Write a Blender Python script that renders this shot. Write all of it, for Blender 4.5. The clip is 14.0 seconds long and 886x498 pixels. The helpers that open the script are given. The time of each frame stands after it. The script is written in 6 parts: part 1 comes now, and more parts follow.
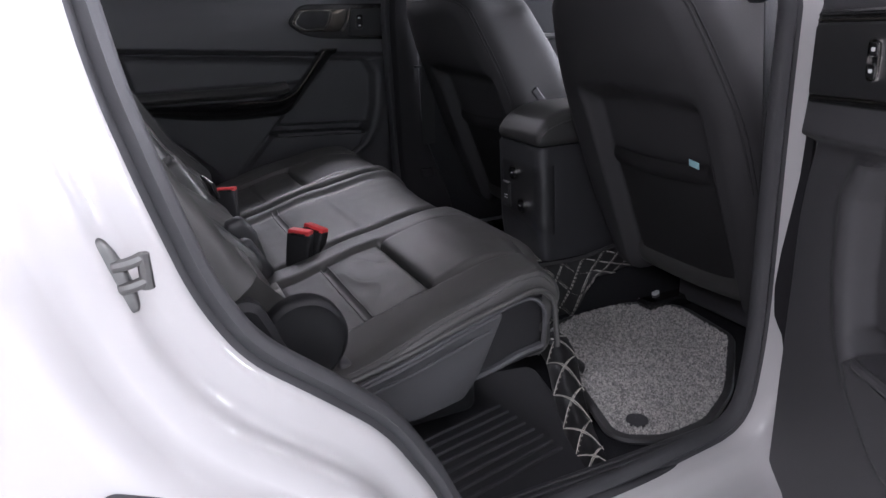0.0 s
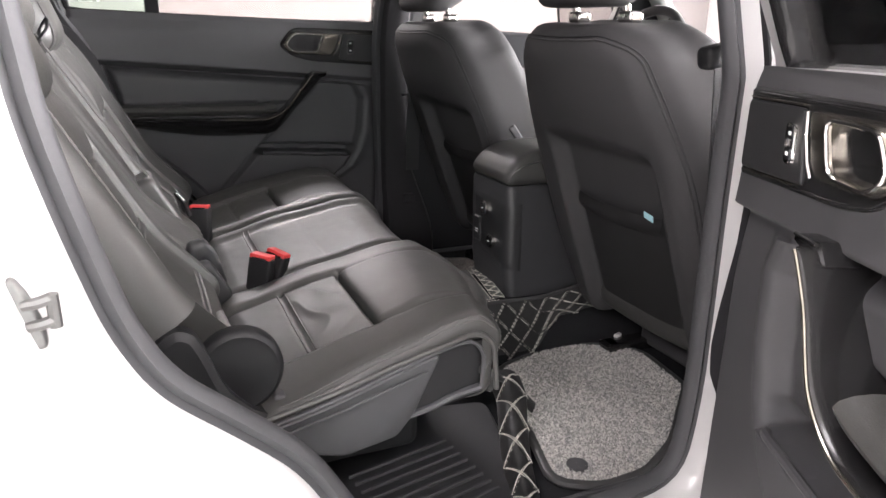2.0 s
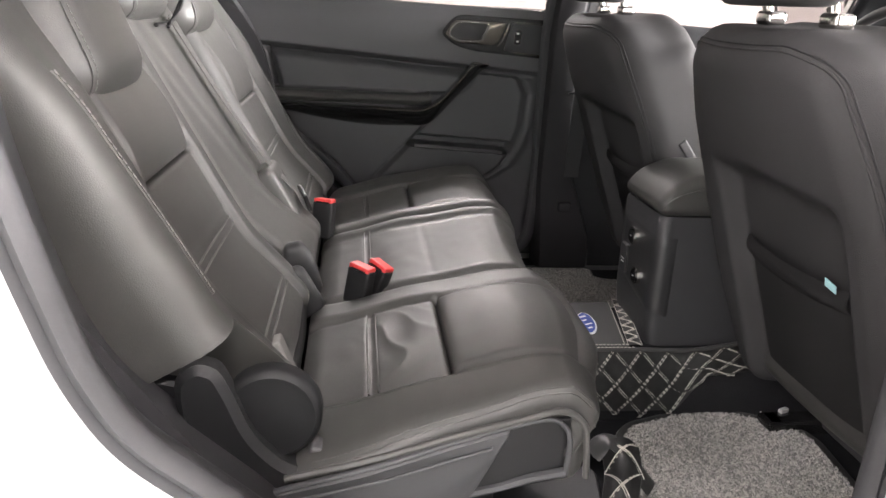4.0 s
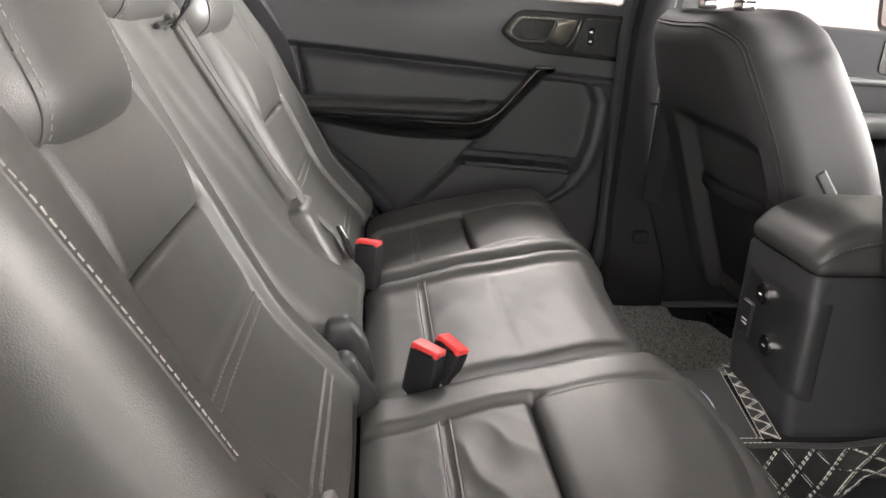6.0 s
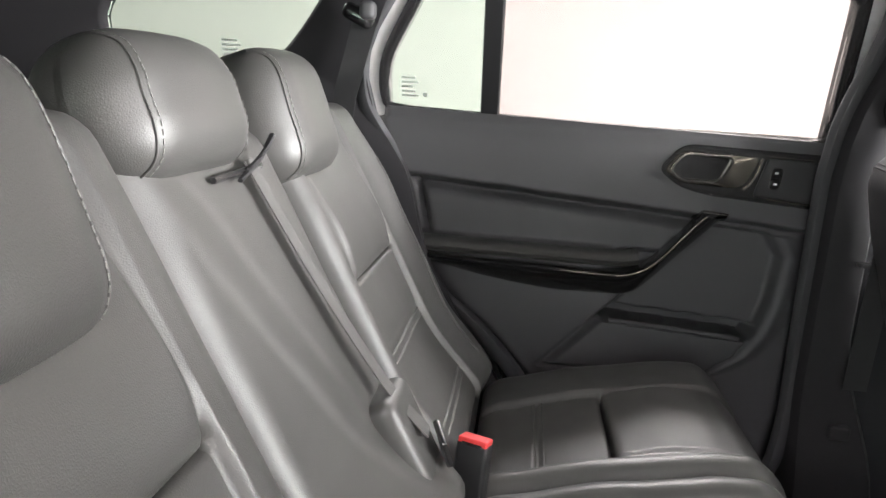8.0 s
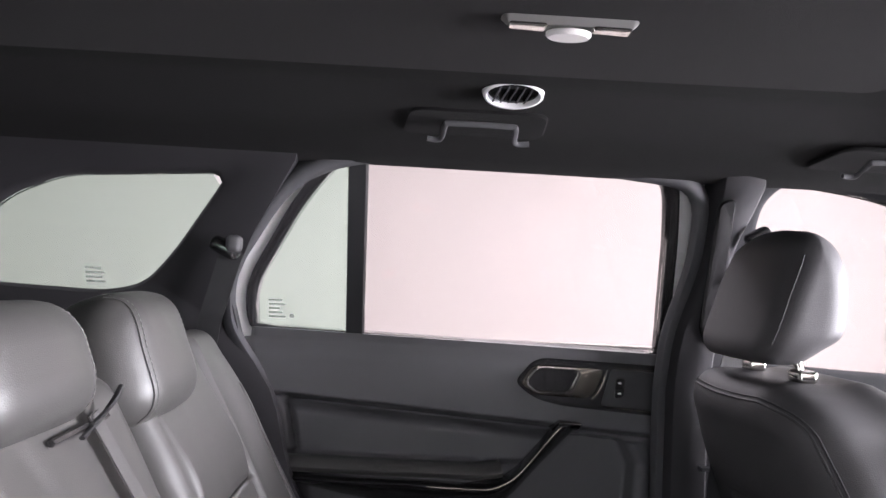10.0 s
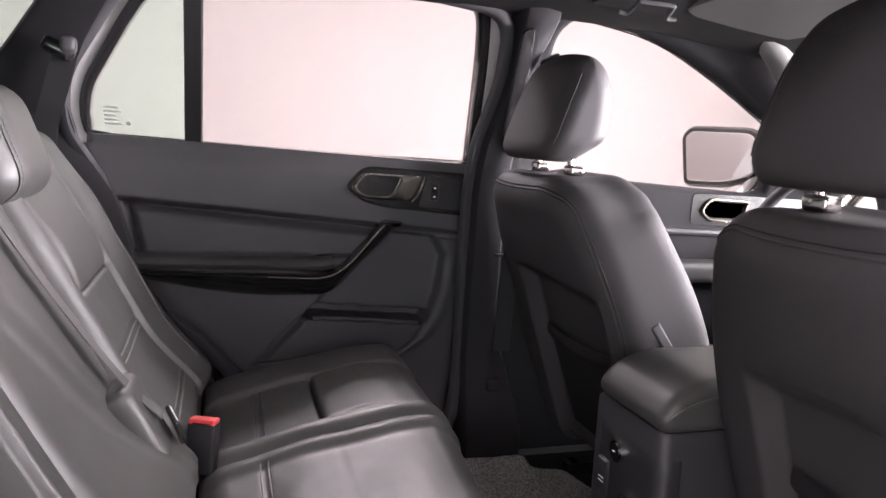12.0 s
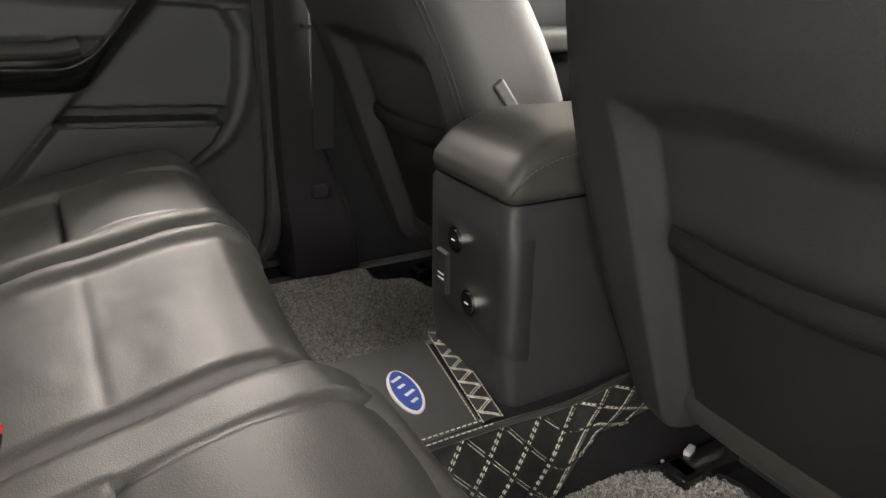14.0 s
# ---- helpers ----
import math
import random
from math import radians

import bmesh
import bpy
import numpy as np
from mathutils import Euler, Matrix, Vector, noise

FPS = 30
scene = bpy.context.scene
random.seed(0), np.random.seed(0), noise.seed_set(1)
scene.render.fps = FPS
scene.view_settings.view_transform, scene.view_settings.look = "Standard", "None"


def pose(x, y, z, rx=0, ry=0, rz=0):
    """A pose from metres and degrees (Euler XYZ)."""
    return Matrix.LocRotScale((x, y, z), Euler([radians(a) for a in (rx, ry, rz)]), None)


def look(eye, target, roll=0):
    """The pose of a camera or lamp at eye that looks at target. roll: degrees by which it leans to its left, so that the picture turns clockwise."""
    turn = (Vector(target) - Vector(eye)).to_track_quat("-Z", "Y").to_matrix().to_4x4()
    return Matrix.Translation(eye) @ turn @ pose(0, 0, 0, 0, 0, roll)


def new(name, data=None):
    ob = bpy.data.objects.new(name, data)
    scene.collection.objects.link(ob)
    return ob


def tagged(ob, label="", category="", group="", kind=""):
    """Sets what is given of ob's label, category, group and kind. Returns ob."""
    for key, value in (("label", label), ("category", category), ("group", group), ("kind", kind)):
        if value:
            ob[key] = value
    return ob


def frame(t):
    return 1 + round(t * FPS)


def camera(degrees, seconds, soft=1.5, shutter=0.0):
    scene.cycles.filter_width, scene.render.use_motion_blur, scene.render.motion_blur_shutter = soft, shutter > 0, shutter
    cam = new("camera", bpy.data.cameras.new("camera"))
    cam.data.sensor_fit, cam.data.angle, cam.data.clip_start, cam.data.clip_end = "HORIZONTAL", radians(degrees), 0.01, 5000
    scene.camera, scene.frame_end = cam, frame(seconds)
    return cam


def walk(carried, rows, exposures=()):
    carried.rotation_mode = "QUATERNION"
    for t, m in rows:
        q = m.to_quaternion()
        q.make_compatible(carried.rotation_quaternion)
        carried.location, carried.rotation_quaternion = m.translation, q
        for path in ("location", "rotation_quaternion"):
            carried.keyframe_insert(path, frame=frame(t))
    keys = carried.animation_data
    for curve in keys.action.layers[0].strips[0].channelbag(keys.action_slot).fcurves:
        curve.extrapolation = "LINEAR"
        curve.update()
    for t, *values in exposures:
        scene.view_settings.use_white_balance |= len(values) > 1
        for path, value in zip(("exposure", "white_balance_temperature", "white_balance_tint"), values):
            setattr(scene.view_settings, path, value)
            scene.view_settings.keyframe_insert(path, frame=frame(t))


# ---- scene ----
cam = camera(64.8, 14.0)
PATH = [
    (0, (-0.098, -1.431, 1.313), (0.671, 0.297, 0.665), -2.6),
    (0.5, (-0.068, -1.446, 1.309), (0.73, 0.276, 0.676), -1.9),
    (1, (-0.071, -1.476, 1.328), (0.754, 0.244, 0.725), -1.5),
    (1.5, (-0.056, -1.485, 1.349), (0.762, 0.247, 0.773), -0.1),
    (2, (-0.024, -1.478, 1.358), (0.744, 0.266, 0.749), 1.1),
    (2.5, (0.039, -1.422, 1.361), (0.703, 0.348, 0.707), 1.6),
    (3, (0.122, -1.338, 1.376), (0.608, 0.479, 0.696), 1.7),
    (3.2, (0.151, -1.333, 1.382), (0.551, 0.505, 0.703), 1.6),
    (5.3, (0.168, -1.201, 1.371), (0.365, 0.674, 0.704), 3.4),
    (5.5, (0.139, -1.123, 1.373), (0.351, 0.745, 0.692), 3.4),
    (6, (0.094, -0.986, 1.376), (0.302, 0.879, 0.684), 3.0),
    (6.5, (0.084, -0.917, 1.374), (0.218, 0.96, 0.697), 2.6),
    (7, (0.095, -0.797, 1.377), (0.088, 1.101, 0.744), 2.7),
    (7.5, (0.121, -0.708, 1.394), (-0.046, 1.207, 0.842), 3.2),
    (7.7, (0.122, -0.689, 1.402), (-0.077, 1.234, 0.891), 3.4),
    (9.8, (0.161, -0.73, 1.487), (0.153, 1.268, 1.568), 3.1),
    (10, (0.165, -0.739, 1.491), (0.252, 1.256, 1.594), 2.9),
    (10.5, (0.164, -0.771, 1.485), (0.496, 1.199, 1.569), 2.6),
    (11, (0.145, -0.827, 1.459), (0.62, 1.115, 1.431), 2.9),
    (11.5, (0.121, -0.877, 1.434), (0.674, 1.038, 1.265), 3.4),
    (12, (0.109, -0.928, 1.421), (0.721, 0.951, 1.113), 4.0),
    (12.5, (0.13, -0.986, 1.403), (0.827, 0.839, 0.975), 4.5),
    (13, (0.171, -0.994, 1.36), (0.973, 0.753, 0.808), 4.6),
    (13.5, (0.218, -0.865, 1.318), (1.116, 0.793, 0.652), 3.8),
    (14, (0.299, -0.71, 1.264), (1.233, 0.891, 0.511), 1.8),
]
EXPOSURES = [(0.0, -0.55, 5750, 22), (0.5, -0.22, 5850, 24), (1.0, 0.15, 5950, 22), (1.5, 0.42, 6150, 20), (3.0, 0.7, 6400, 18), (6.0, 0.95, 6550, 16), (7.5, 0.9, 6400, 14), (10.0, 0.42, 6050, 24), (11.0, 0.35, 6100, 26), (12.0, 0.46, 6300, 28), (12.5, 0.66, 6350, 27), (13.0, 0.88, 6500, 24), (13.5, 0.85, 6850, 18), (14.0, 0.76, 6850, 14)]
walk(cam, [(t, look(eye, target, roll)) for t, eye, target, roll in PATH], EXPOSURES)

# ---------------------------------------------------------------- world and room light
world = bpy.data.worlds.new("showroom_world")
scene.world = world
world.use_nodes = True
world.node_tree.nodes["Background"].inputs[0].default_value = (0.9, 0.95, 1.0, 1)
world.node_tree.nodes["Background"].inputs[1].default_value = 0.15

ROOM = (-7.5, 7.0, -8.0, 6.0, 3.3)
LAMP_POWER = {(-2.6, -3.0): 110, (0.4, -3.0): 75, (3.4, -3.0): 130, (-2.6, -0.4): 8, (0.4, -0.4): 15, (3.4, -0.4): 40, (-2.6, 2.6): 36, (0.4, 2.6): 100, (3.4, 2.6): 55}
SHOP_WINDOW = (-4.4, 1.8, 0.5, 2.9)
day = bpy.data.lights.new("shop_window_daylight", "AREA")
day.shape, day.size, day.size_y = "RECTANGLE", SHOP_WINDOW[1] - SHOP_WINDOW[0], SHOP_WINDOW[3] - SHOP_WINDOW[2]
day.energy, day.color = 3300.0, (1.0, 0.985, 0.94)
new("shop_window_daylight", day).matrix_world = look((ROOM[1] - 0.02, sum(SHOP_WINDOW[:2]) / 2, sum(SHOP_WINDOW[2:]) / 2), (0, sum(SHOP_WINDOW[:2]) / 2, sum(SHOP_WINDOW[2:]) / 2))
# added window behind the camera, an unseen fill light for the open cabin
FILL_WINDOW = (-4.2, 3.4, 0.5, 2.9)
day_fill = bpy.data.lights.new("added_fill_daylight", "AREA")
day_fill.shape, day_fill.size, day_fill.size_y = "RECTANGLE", FILL_WINDOW[1] - FILL_WINDOW[0], FILL_WINDOW[3] - FILL_WINDOW[2]
day_fill.energy, day_fill.color = 220.0, (1.0, 0.985, 0.95)
new("added_fill_daylight", day_fill).matrix_world = look((sum(FILL_WINDOW[:2]) / 2, ROOM[2] + 0.02, sum(FILL_WINDOW[2:]) / 2), (sum(FILL_WINDOW[:2]) / 2, 0, sum(FILL_WINDOW[2:]) / 2))
for lx in (-2.6, 0.4, 3.4):
    for ly in (-3.0, -0.4, 2.6):
        lamp_data = bpy.data.lights.new("ceiling_panel_light", "AREA")
        lamp_data.shape, lamp_data.size, lamp_data.size_y = "RECTANGLE", 1.2, 0.6
        lamp_data.energy, lamp_data.color = LAMP_POWER[lx, ly], (1.0, 0.97, 0.93)
        lamp_ob = new("ceiling_panel_light", lamp_data)
        lamp_ob.matrix_world = pose(lx, ly, ROOM[4] - 0.06)


# ---------------------------------------------------------------- materials
def material(name, color, rough=0.5, metal=0.0, grain=0.0, grain_scale=200.0, vary=0.0, vary_scale=4.0,
             bump=0.0, coat=0.0, spec=0.5, kind="noise", sheen=0.0):
    m = bpy.data.materials.new(name)
    m.use_nodes = True
    nt = m.node_tree
    b = nt.nodes["Principled BSDF"]
    b.inputs["Base Color"].default_value = (*color, 1)
    b.inputs["Roughness"].default_value = rough
    b.inputs["Metallic"].default_value = metal
    b.inputs["Specular IOR Level"].default_value = spec
    b.inputs["Coat Weight"].default_value = coat
    b.inputs["Coat Roughness"].default_value = 0.05
    b.inputs["Sheen Weight"].default_value = sheen
    co = nt.nodes.new("ShaderNodeTexCoord")
    if vary or grain:
        n1 = nt.nodes.new("ShaderNodeTexNoise")
        n1.inputs["Scale"].default_value = vary_scale
        n1.inputs["Detail"].default_value = 5
        nt.links.new(co.outputs["Object"], n1.inputs["Vector"])
        n2 = nt.nodes.new("ShaderNodeTexNoise")
        n2.inputs["Scale"].default_value = grain_scale
        n2.inputs["Detail"].default_value = 2
        nt.links.new(co.outputs["Object"], n2.inputs["Vector"])
        add = nt.nodes.new("ShaderNodeMath")
        add.operation = "MULTIPLY_ADD"
        nt.links.new(n1.outputs[0], add.inputs[0])
        add.inputs[1].default_value = vary
        mul = nt.nodes.new("ShaderNodeMath")
        mul.operation = "MULTIPLY_ADD"
        nt.links.new(n2.outputs[0], mul.inputs[0])
        mul.inputs[1].default_value = grain
        mul.inputs[2].default_value = 1.0 - 0.5 * (vary + grain)
        nt.links.new(mul.outputs[0], add.inputs[2])
        hsv = nt.nodes.new("ShaderNodeHueSaturation")
        hsv.inputs["Color"].default_value = (*color, 1)
        nt.links.new(add.outputs[0], hsv.inputs["Value"])
        nt.links.new(hsv.outputs[0], b.inputs["Base Color"])
        rr = nt.nodes.new("ShaderNodeMapRange")
        rr.inputs["To Min"].default_value = max(0.02, rough - 0.08)
        rr.inputs["To Max"].default_value = min(1, rough + 0.08)
        nt.links.new(n1.outputs[0], rr.inputs["Value"])
        if rough > 0.12:
            nt.links.new(rr.outputs[0], b.inputs["Roughness"])
    if bump:
        if kind == "leather":
            tx = nt.nodes.new("ShaderNodeTexVoronoi")
            tx.feature = "DISTANCE_TO_EDGE"
            tx.inputs["Scale"].default_value = grain_scale
            out = tx.outputs["Distance"]
        else:
            tx = nt.nodes.new("ShaderNodeTexNoise")
            tx.inputs["Scale"].default_value = grain_scale
            tx.inputs["Detail"].default_value = 4
            out = tx.outputs[0]
        nt.links.new(co.outputs["Object"], tx.inputs["Vector"])
        bp = nt.nodes.new("ShaderNodeBump")
        bp.inputs["Strength"].default_value = bump
        bp.inputs["Distance"].default_value = 0.002
        nt.links.new(out, bp.inputs["Height"])
        nt.links.new(bp.outputs[0], b.inputs["Normal"])
    return m


def glass_material(name, tint, gloss=1.0):
    m = bpy.data.materials.new(name)
    m.use_nodes = True
    nt = m.node_tree
    nt.nodes.remove(nt.nodes["Principled BSDF"])
    tr, gl = nt.nodes.new("ShaderNodeBsdfTransparent"), nt.nodes.new("ShaderNodeBsdfGlossy")
    tr.inputs[0].default_value = (*tint, 1)
    gl.inputs["Roughness"].default_value = 0.02
    fr, mx = nt.nodes.new("ShaderNodeFresnel"), nt.nodes.new("ShaderNodeMixShader")
    fr.inputs[0].default_value = 1.3
    nt.links.new(fr.outputs[0], mx.inputs[0])
    nt.links.new(tr.outputs[0], mx.inputs[1])
    nt.links.new(gl.outputs[0], mx.inputs[2])
    nt.links.new(mx.outputs[0], nt.nodes["Material Output"].inputs[0])
    return m


# LEATHER again, darker and duller for the low light on the front seats
LEATHER_SHADED = material("black_leather_shaded", (0.044, 0.043, 0.044), 0.60, bump=0.25, grain_scale=420, vary=0.25, grain=0.2, kind="leather", spec=0.28)
LEATHER = material("black_leather", (0.056, 0.055, 0.052), 0.44, bump=0.16, grain_scale=420, vary=0.25, grain=0.2, kind="leather", spec=0.6)
VINYL = material("black_vinyl_seat_back", (0.050, 0.049, 0.050), 0.55, bump=0.2, grain_scale=500, vary=0.25, grain=0.15, spec=0.4)
PLASTIC = material("charcoal_plastic", (0.072, 0.071, 0.074), 0.50, bump=0.25, grain_scale=900, vary=0.2, grain=0.15, spec=0.4)
PLASTIC_PALE = material("dark_grey_plastic", (0.060, 0.060, 0.063), 0.55, bump=0.25, grain_scale=900, vary=0.15, grain=0.15, spec=0.4)
CONSOLE = material("console_plastic", (0.036, 0.036, 0.038), 0.44, bump=0.25, grain_scale=900, vary=0.2, grain=0.15, spec=0.4)
# front door trim: PLASTIC darkened and dulled to hold back windscreen daylight
DOOR_TRIM = material("dimmed_matt_door_trim", (0.020, 0.020, 0.022), 0.75, bump=0.25, grain_scale=900, vary=0.2, grain=0.15, spec=0.15)
SATIN_BLACK = material("satin_black_plastic", (0.026, 0.026, 0.027), 0.42, bump=0.1, grain_scale=900, vary=0.2)
GLOSS = material("gloss_black_plastic", (0.016, 0.0155, 0.016), 0.24, vary=0.2, coat=0.5)
RUBBER = material("rubber_seal", (0.060, 0.060, 0.063), 0.62, bump=0.1, grain_scale=300, vary=0.25, grain=0.1, spec=0.3)
CHROME = material("chrome", (0.75, 0.73, 0.70), 0.12, metal=1.0, vary=0.1)
SATIN = material("satin_metal", (0.38, 0.35, 0.30), 0.25, metal=1.0, vary=0.15)
STEEL = material("zinc_steel", (0.17, 0.17, 0.165), 0.45, metal=0.9, vary=0.5, grain=0.3, grain_scale=150, bump=0.3)
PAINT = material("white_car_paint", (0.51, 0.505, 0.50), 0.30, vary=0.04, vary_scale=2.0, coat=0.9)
# headliner in two tones: darker for sides turned from light, paler for the centre
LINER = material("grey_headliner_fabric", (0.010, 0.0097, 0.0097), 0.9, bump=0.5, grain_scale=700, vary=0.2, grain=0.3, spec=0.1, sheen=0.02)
LINER_LIT = material("grey_headliner_lit", (0.022, 0.021, 0.021), 0.9, bump=0.5, grain_scale=700, vary=0.2, grain=0.3, spec=0.1, sheen=0.02)
# near-black plastic; also stands for shade in the seats' gaps and openings
DARK = material("dark_plastic_and_shade", (0.014, 0.014, 0.015), 0.5, bump=0.25, grain_scale=800, vary=0.2, grain=0.15, spec=0.35)
PILLAR = material("pillar_trim", (0.022, 0.021, 0.023), 0.7, bump=0.3, grain_scale=700, vary=0.2, grain=0.2, spec=0.25)
CARPET = material("black_floor_carpet", (0.022, 0.022, 0.024), 0.95, bump=0.8, grain_scale=500, vary=0.4, grain=0.5, spec=0.1)
COIL = material("grey_coil_mat", (0.22, 0.215, 0.205), 0.8, bump=0.9, grain_scale=380, vary=0.3, grain=0.6, spec=0.3)
LEATHER_QUILT = material("black_quilted_leather", (0.048, 0.048, 0.047), 0.36, bump=0.2, grain_scale=420, vary=0.25, grain=0.2, kind="leather", spec=0.5)
COIL_LOOP = material("grey_coil_loops", (0.47, 0.46, 0.43), 0.55, vary=0.5, vary_scale=30, grain=0.6, grain_scale=120)
nt = COIL_LOOP.node_tree
geo, ramp = nt.nodes.new("ShaderNodeNewGeometry"), nt.nodes.new("ShaderNodeValToRGB")
ramp.color_ramp.elements[0].color, ramp.color_ramp.elements[1].color = (0.19, 0.185, 0.18, 1), (0.66, 0.645, 0.60, 1)
ramp.color_ramp.elements[0].position, ramp.color_ramp.elements[1].position = 0.1, 1.0
nt.links.new(geo.outputs["Random Per Island"], ramp.inputs[0])
nt.links.new(ramp.outputs[0], nt.nodes["Principled BSDF"].inputs["Base Color"])
THREAD = material("white_thread", (0.58, 0.56, 0.50), 0.7, bump=0.3, grain_scale=900, vary=0.2, grain=0.2)
THREAD_DARK = material("grey_thread", (0.22, 0.22, 0.21), 0.6, bump=0.3, grain_scale=900, vary=0.2)
RED = material("red_buckle_button", (0.62, 0.045, 0.045), 0.4, vary=0.2, grain=0.1)
WEBBING = material("black_webbing", (0.016, 0.016, 0.017), 0.6, bump=0.5, grain_scale=1200, vary=0.2, grain=0.3)
WALL = material("white_wall_paint", (0.60, 0.575, 0.565), 0.7, bump=0.15, grain_scale=60, vary=0.05, vary_scale=0.8, grain=0.02)
WALL_BEIGE = material("beige_wall_paint", (0.225, 0.207, 0.202), 0.7, bump=0.15, grain_scale=60, vary=0.06, vary_scale=0.8, grain=0.02)
GROUND = material("pale_showroom_floor", (0.42, 0.41, 0.40), 0.25, vary=0.15, vary_scale=1.2, grain=0.05)
BLUE = material("blue_badge", (0.035, 0.075, 0.36), 0.35, vary=0.1)
WHITE = material("white_plastic", (0.8, 0.8, 0.79), 0.45, vary=0.08)
VISOR = material("grey_visor_cloth", (0.13, 0.127, 0.124), 0.85, bump=0.4, grain_scale=700, vary=0.15, grain=0.2, spec=0.2)
PILLAR_PALE = material("pale_grey_pillar_trim", (0.20, 0.197, 0.19), 0.65, bump=0.25, grain_scale=700, vary=0.15, grain=0.15, spec=0.3)
WEBBING_GREY = material("grey_belt_webbing", (0.075, 0.073, 0.070), 0.55, bump=0.5, grain_scale=1200, vary=0.2, grain=0.3)
CYAN = material("pale_cyan_paper", (0.45, 0.75, 0.80), 0.6, vary=0.1)
PRINT = material("grey_print", (0.42, 0.46, 0.42), 0.7, vary=0.1)
LAMPSHADE = material("lamp_diffuser", (0.85, 0.84, 0.82), 0.3, vary=0.05)
GLASS_CLEAR = glass_material("clear_glass", (0.84, 0.825, 0.81))
GLASS_GREEN = glass_material("green_glass", (0.79, 0.87, 0.81))
OUTDOOR = bpy.data.materials.new("daylight_backdrop")
OUTDOOR.use_nodes = True
em = OUTDOOR.node_tree.nodes.new("ShaderNodeEmission")
em.inputs[0].default_value, em.inputs[1].default_value = (0.80, 1.0, 0.86, 1), 2.5
OUTDOOR.node_tree.links.new(em.outputs[0], OUTDOOR.node_tree.nodes["Material Output"].inputs[0])
MIRROR = material("mirror_glass", (0.48, 0.45, 0.45), 0.02, metal=1.0)


# ---------------------------------------------------------------- mesh helpers
def link(name, bm, mat, parent=None, label="", smooth=True, sharp=40):
    bmesh.ops.recalc_face_normals(bm, faces=bm.faces)
    me = bpy.data.meshes.new(name)
    bm.to_mesh(me)
    bm.free()
    me.materials.append(mat)
    if smooth:
        me.shade_smooth()
        me.set_sharp_from_angle(angle=radians(sharp))
    ob = new(name, me)
    if parent is not None:
        ob.parent = parent
    if label:
        ob["label"] = label
    return ob


def part(name, bm, mat, parent, label="", **kw):
    return link(name, bm, mat, parent, label, **kw)


def thing(name, label, category, group="", kind="", at=(0, 0, 0)):
    ob = new(name)
    ob.empty_display_size = 0.05
    ob.location = at
    return tagged(ob, label, category, group, kind)


def place(bm, m):
    bmesh.ops.transform(bm, matrix=m, verts=bm.verts)
    return bm


def joined(*bms):
    out = bms[0]
    for b in bms[1:]:
        me = bpy.data.meshes.new("tmp")
        b.to_mesh(me)
        b.free()
        out.from_mesh(me)
        bpy.data.meshes.remove(me)
    return out


def softbox(size, r, n=(8, 8, 8), fn=None):
    """A box with rounded edges on a grid; fn moves every vertex."""
    bm = bmesh.new()
    h = [s / 2 for s in size]
    r = min(r, *h)
    seen = {}

    def axis(i):
        flat = [-h[i] + r + (2 * h[i] - 2 * r) * k / n[i] for k in range(n[i] + 1)]
        edge = [r * k / 3 for k in range(3)]
        return [-h[i] + e for e in edge] + flat + [h[i] - e for e in reversed(edge)]

    ax = [axis(i) for i in range(3)]

    def vert(p):
        key = tuple(round(c, 6) for c in p)
        if key not in seen:
            q = Vector([max(-h[i] + r, min(h[i] - r, p[i])) for i in range(3)])
            d = Vector(p) - q
            w = q + d.normalized() * r if d.length > 1e-9 else Vector(p)
            seen[key] = bm.verts.new(fn(w) if fn else w)
        return seen[key]

    for i in range(3):
        a, b = (i + 1) % 3, (i + 2) % 3
        for s in (-h[i], h[i]):
            for ja in range(len(ax[a]) - 1):
                for jb in range(len(ax[b]) - 1):
                    vs = []
                    for da, db in ((0, 0), (1, 0), (1, 1), (0, 1)):
                        p = [0, 0, 0]
                        p[i], p[a], p[b] = s, ax[a][ja + da], ax[b][jb + db]
                        v = vert(p)
                        if v not in vs:
                            vs.append(v)
                    if len(vs) > 2:
                        try:
                            bm.faces.new(vs)
                        except ValueError:
                            pass
    return bm


def rbox(center, size, r=0.004, rot=(0, 0, 0), n=(1, 1, 1)):
    return place(softbox(size, r, n), pose(*center, *rot))


def sweep(path, profile, closed=False, up=(0, 0, 1), cap=True):
    """A closed profile (a, b) swept along a path of points; a goes sideways, b along up."""
    bm = bmesh.new()
    pts = [Vector(p) for p in path]
    n = len(pts)
    rings = []
    for i, p in enumerate(pts):
        t = (pts[(i + 1) % n] - pts[i - 1]) if closed else (pts[min(i + 1, n - 1)] - pts[max(i - 1, 0)])
        t.normalize()
        side = t.cross(Vector(up))
        if side.length < 1e-4:
            side = t.cross(Vector((1, 0.2, 0)))
        side.normalize()
        u = side.cross(t)
        rings.append([bm.verts.new(p + side * a + u * b) for a, b in profile])
    m = len(profile)
    for i in range(n if closed else n - 1):
        r0, r1 = rings[i], rings[(i + 1) % n]
        for k in range(m):
            bm.faces.new((r0[k], r0[(k + 1) % m], r1[(k + 1) % m], r1[k]))
    if cap and not closed:
        bm.faces.new(rings[0])
        bm.faces.new(rings[-1])
    return bm


def circle(r, n=8, b=None):
    return [(r * math.cos(2 * math.pi * k / n), (b or r) * math.sin(2 * math.pi * k / n)) for k in range(n)]


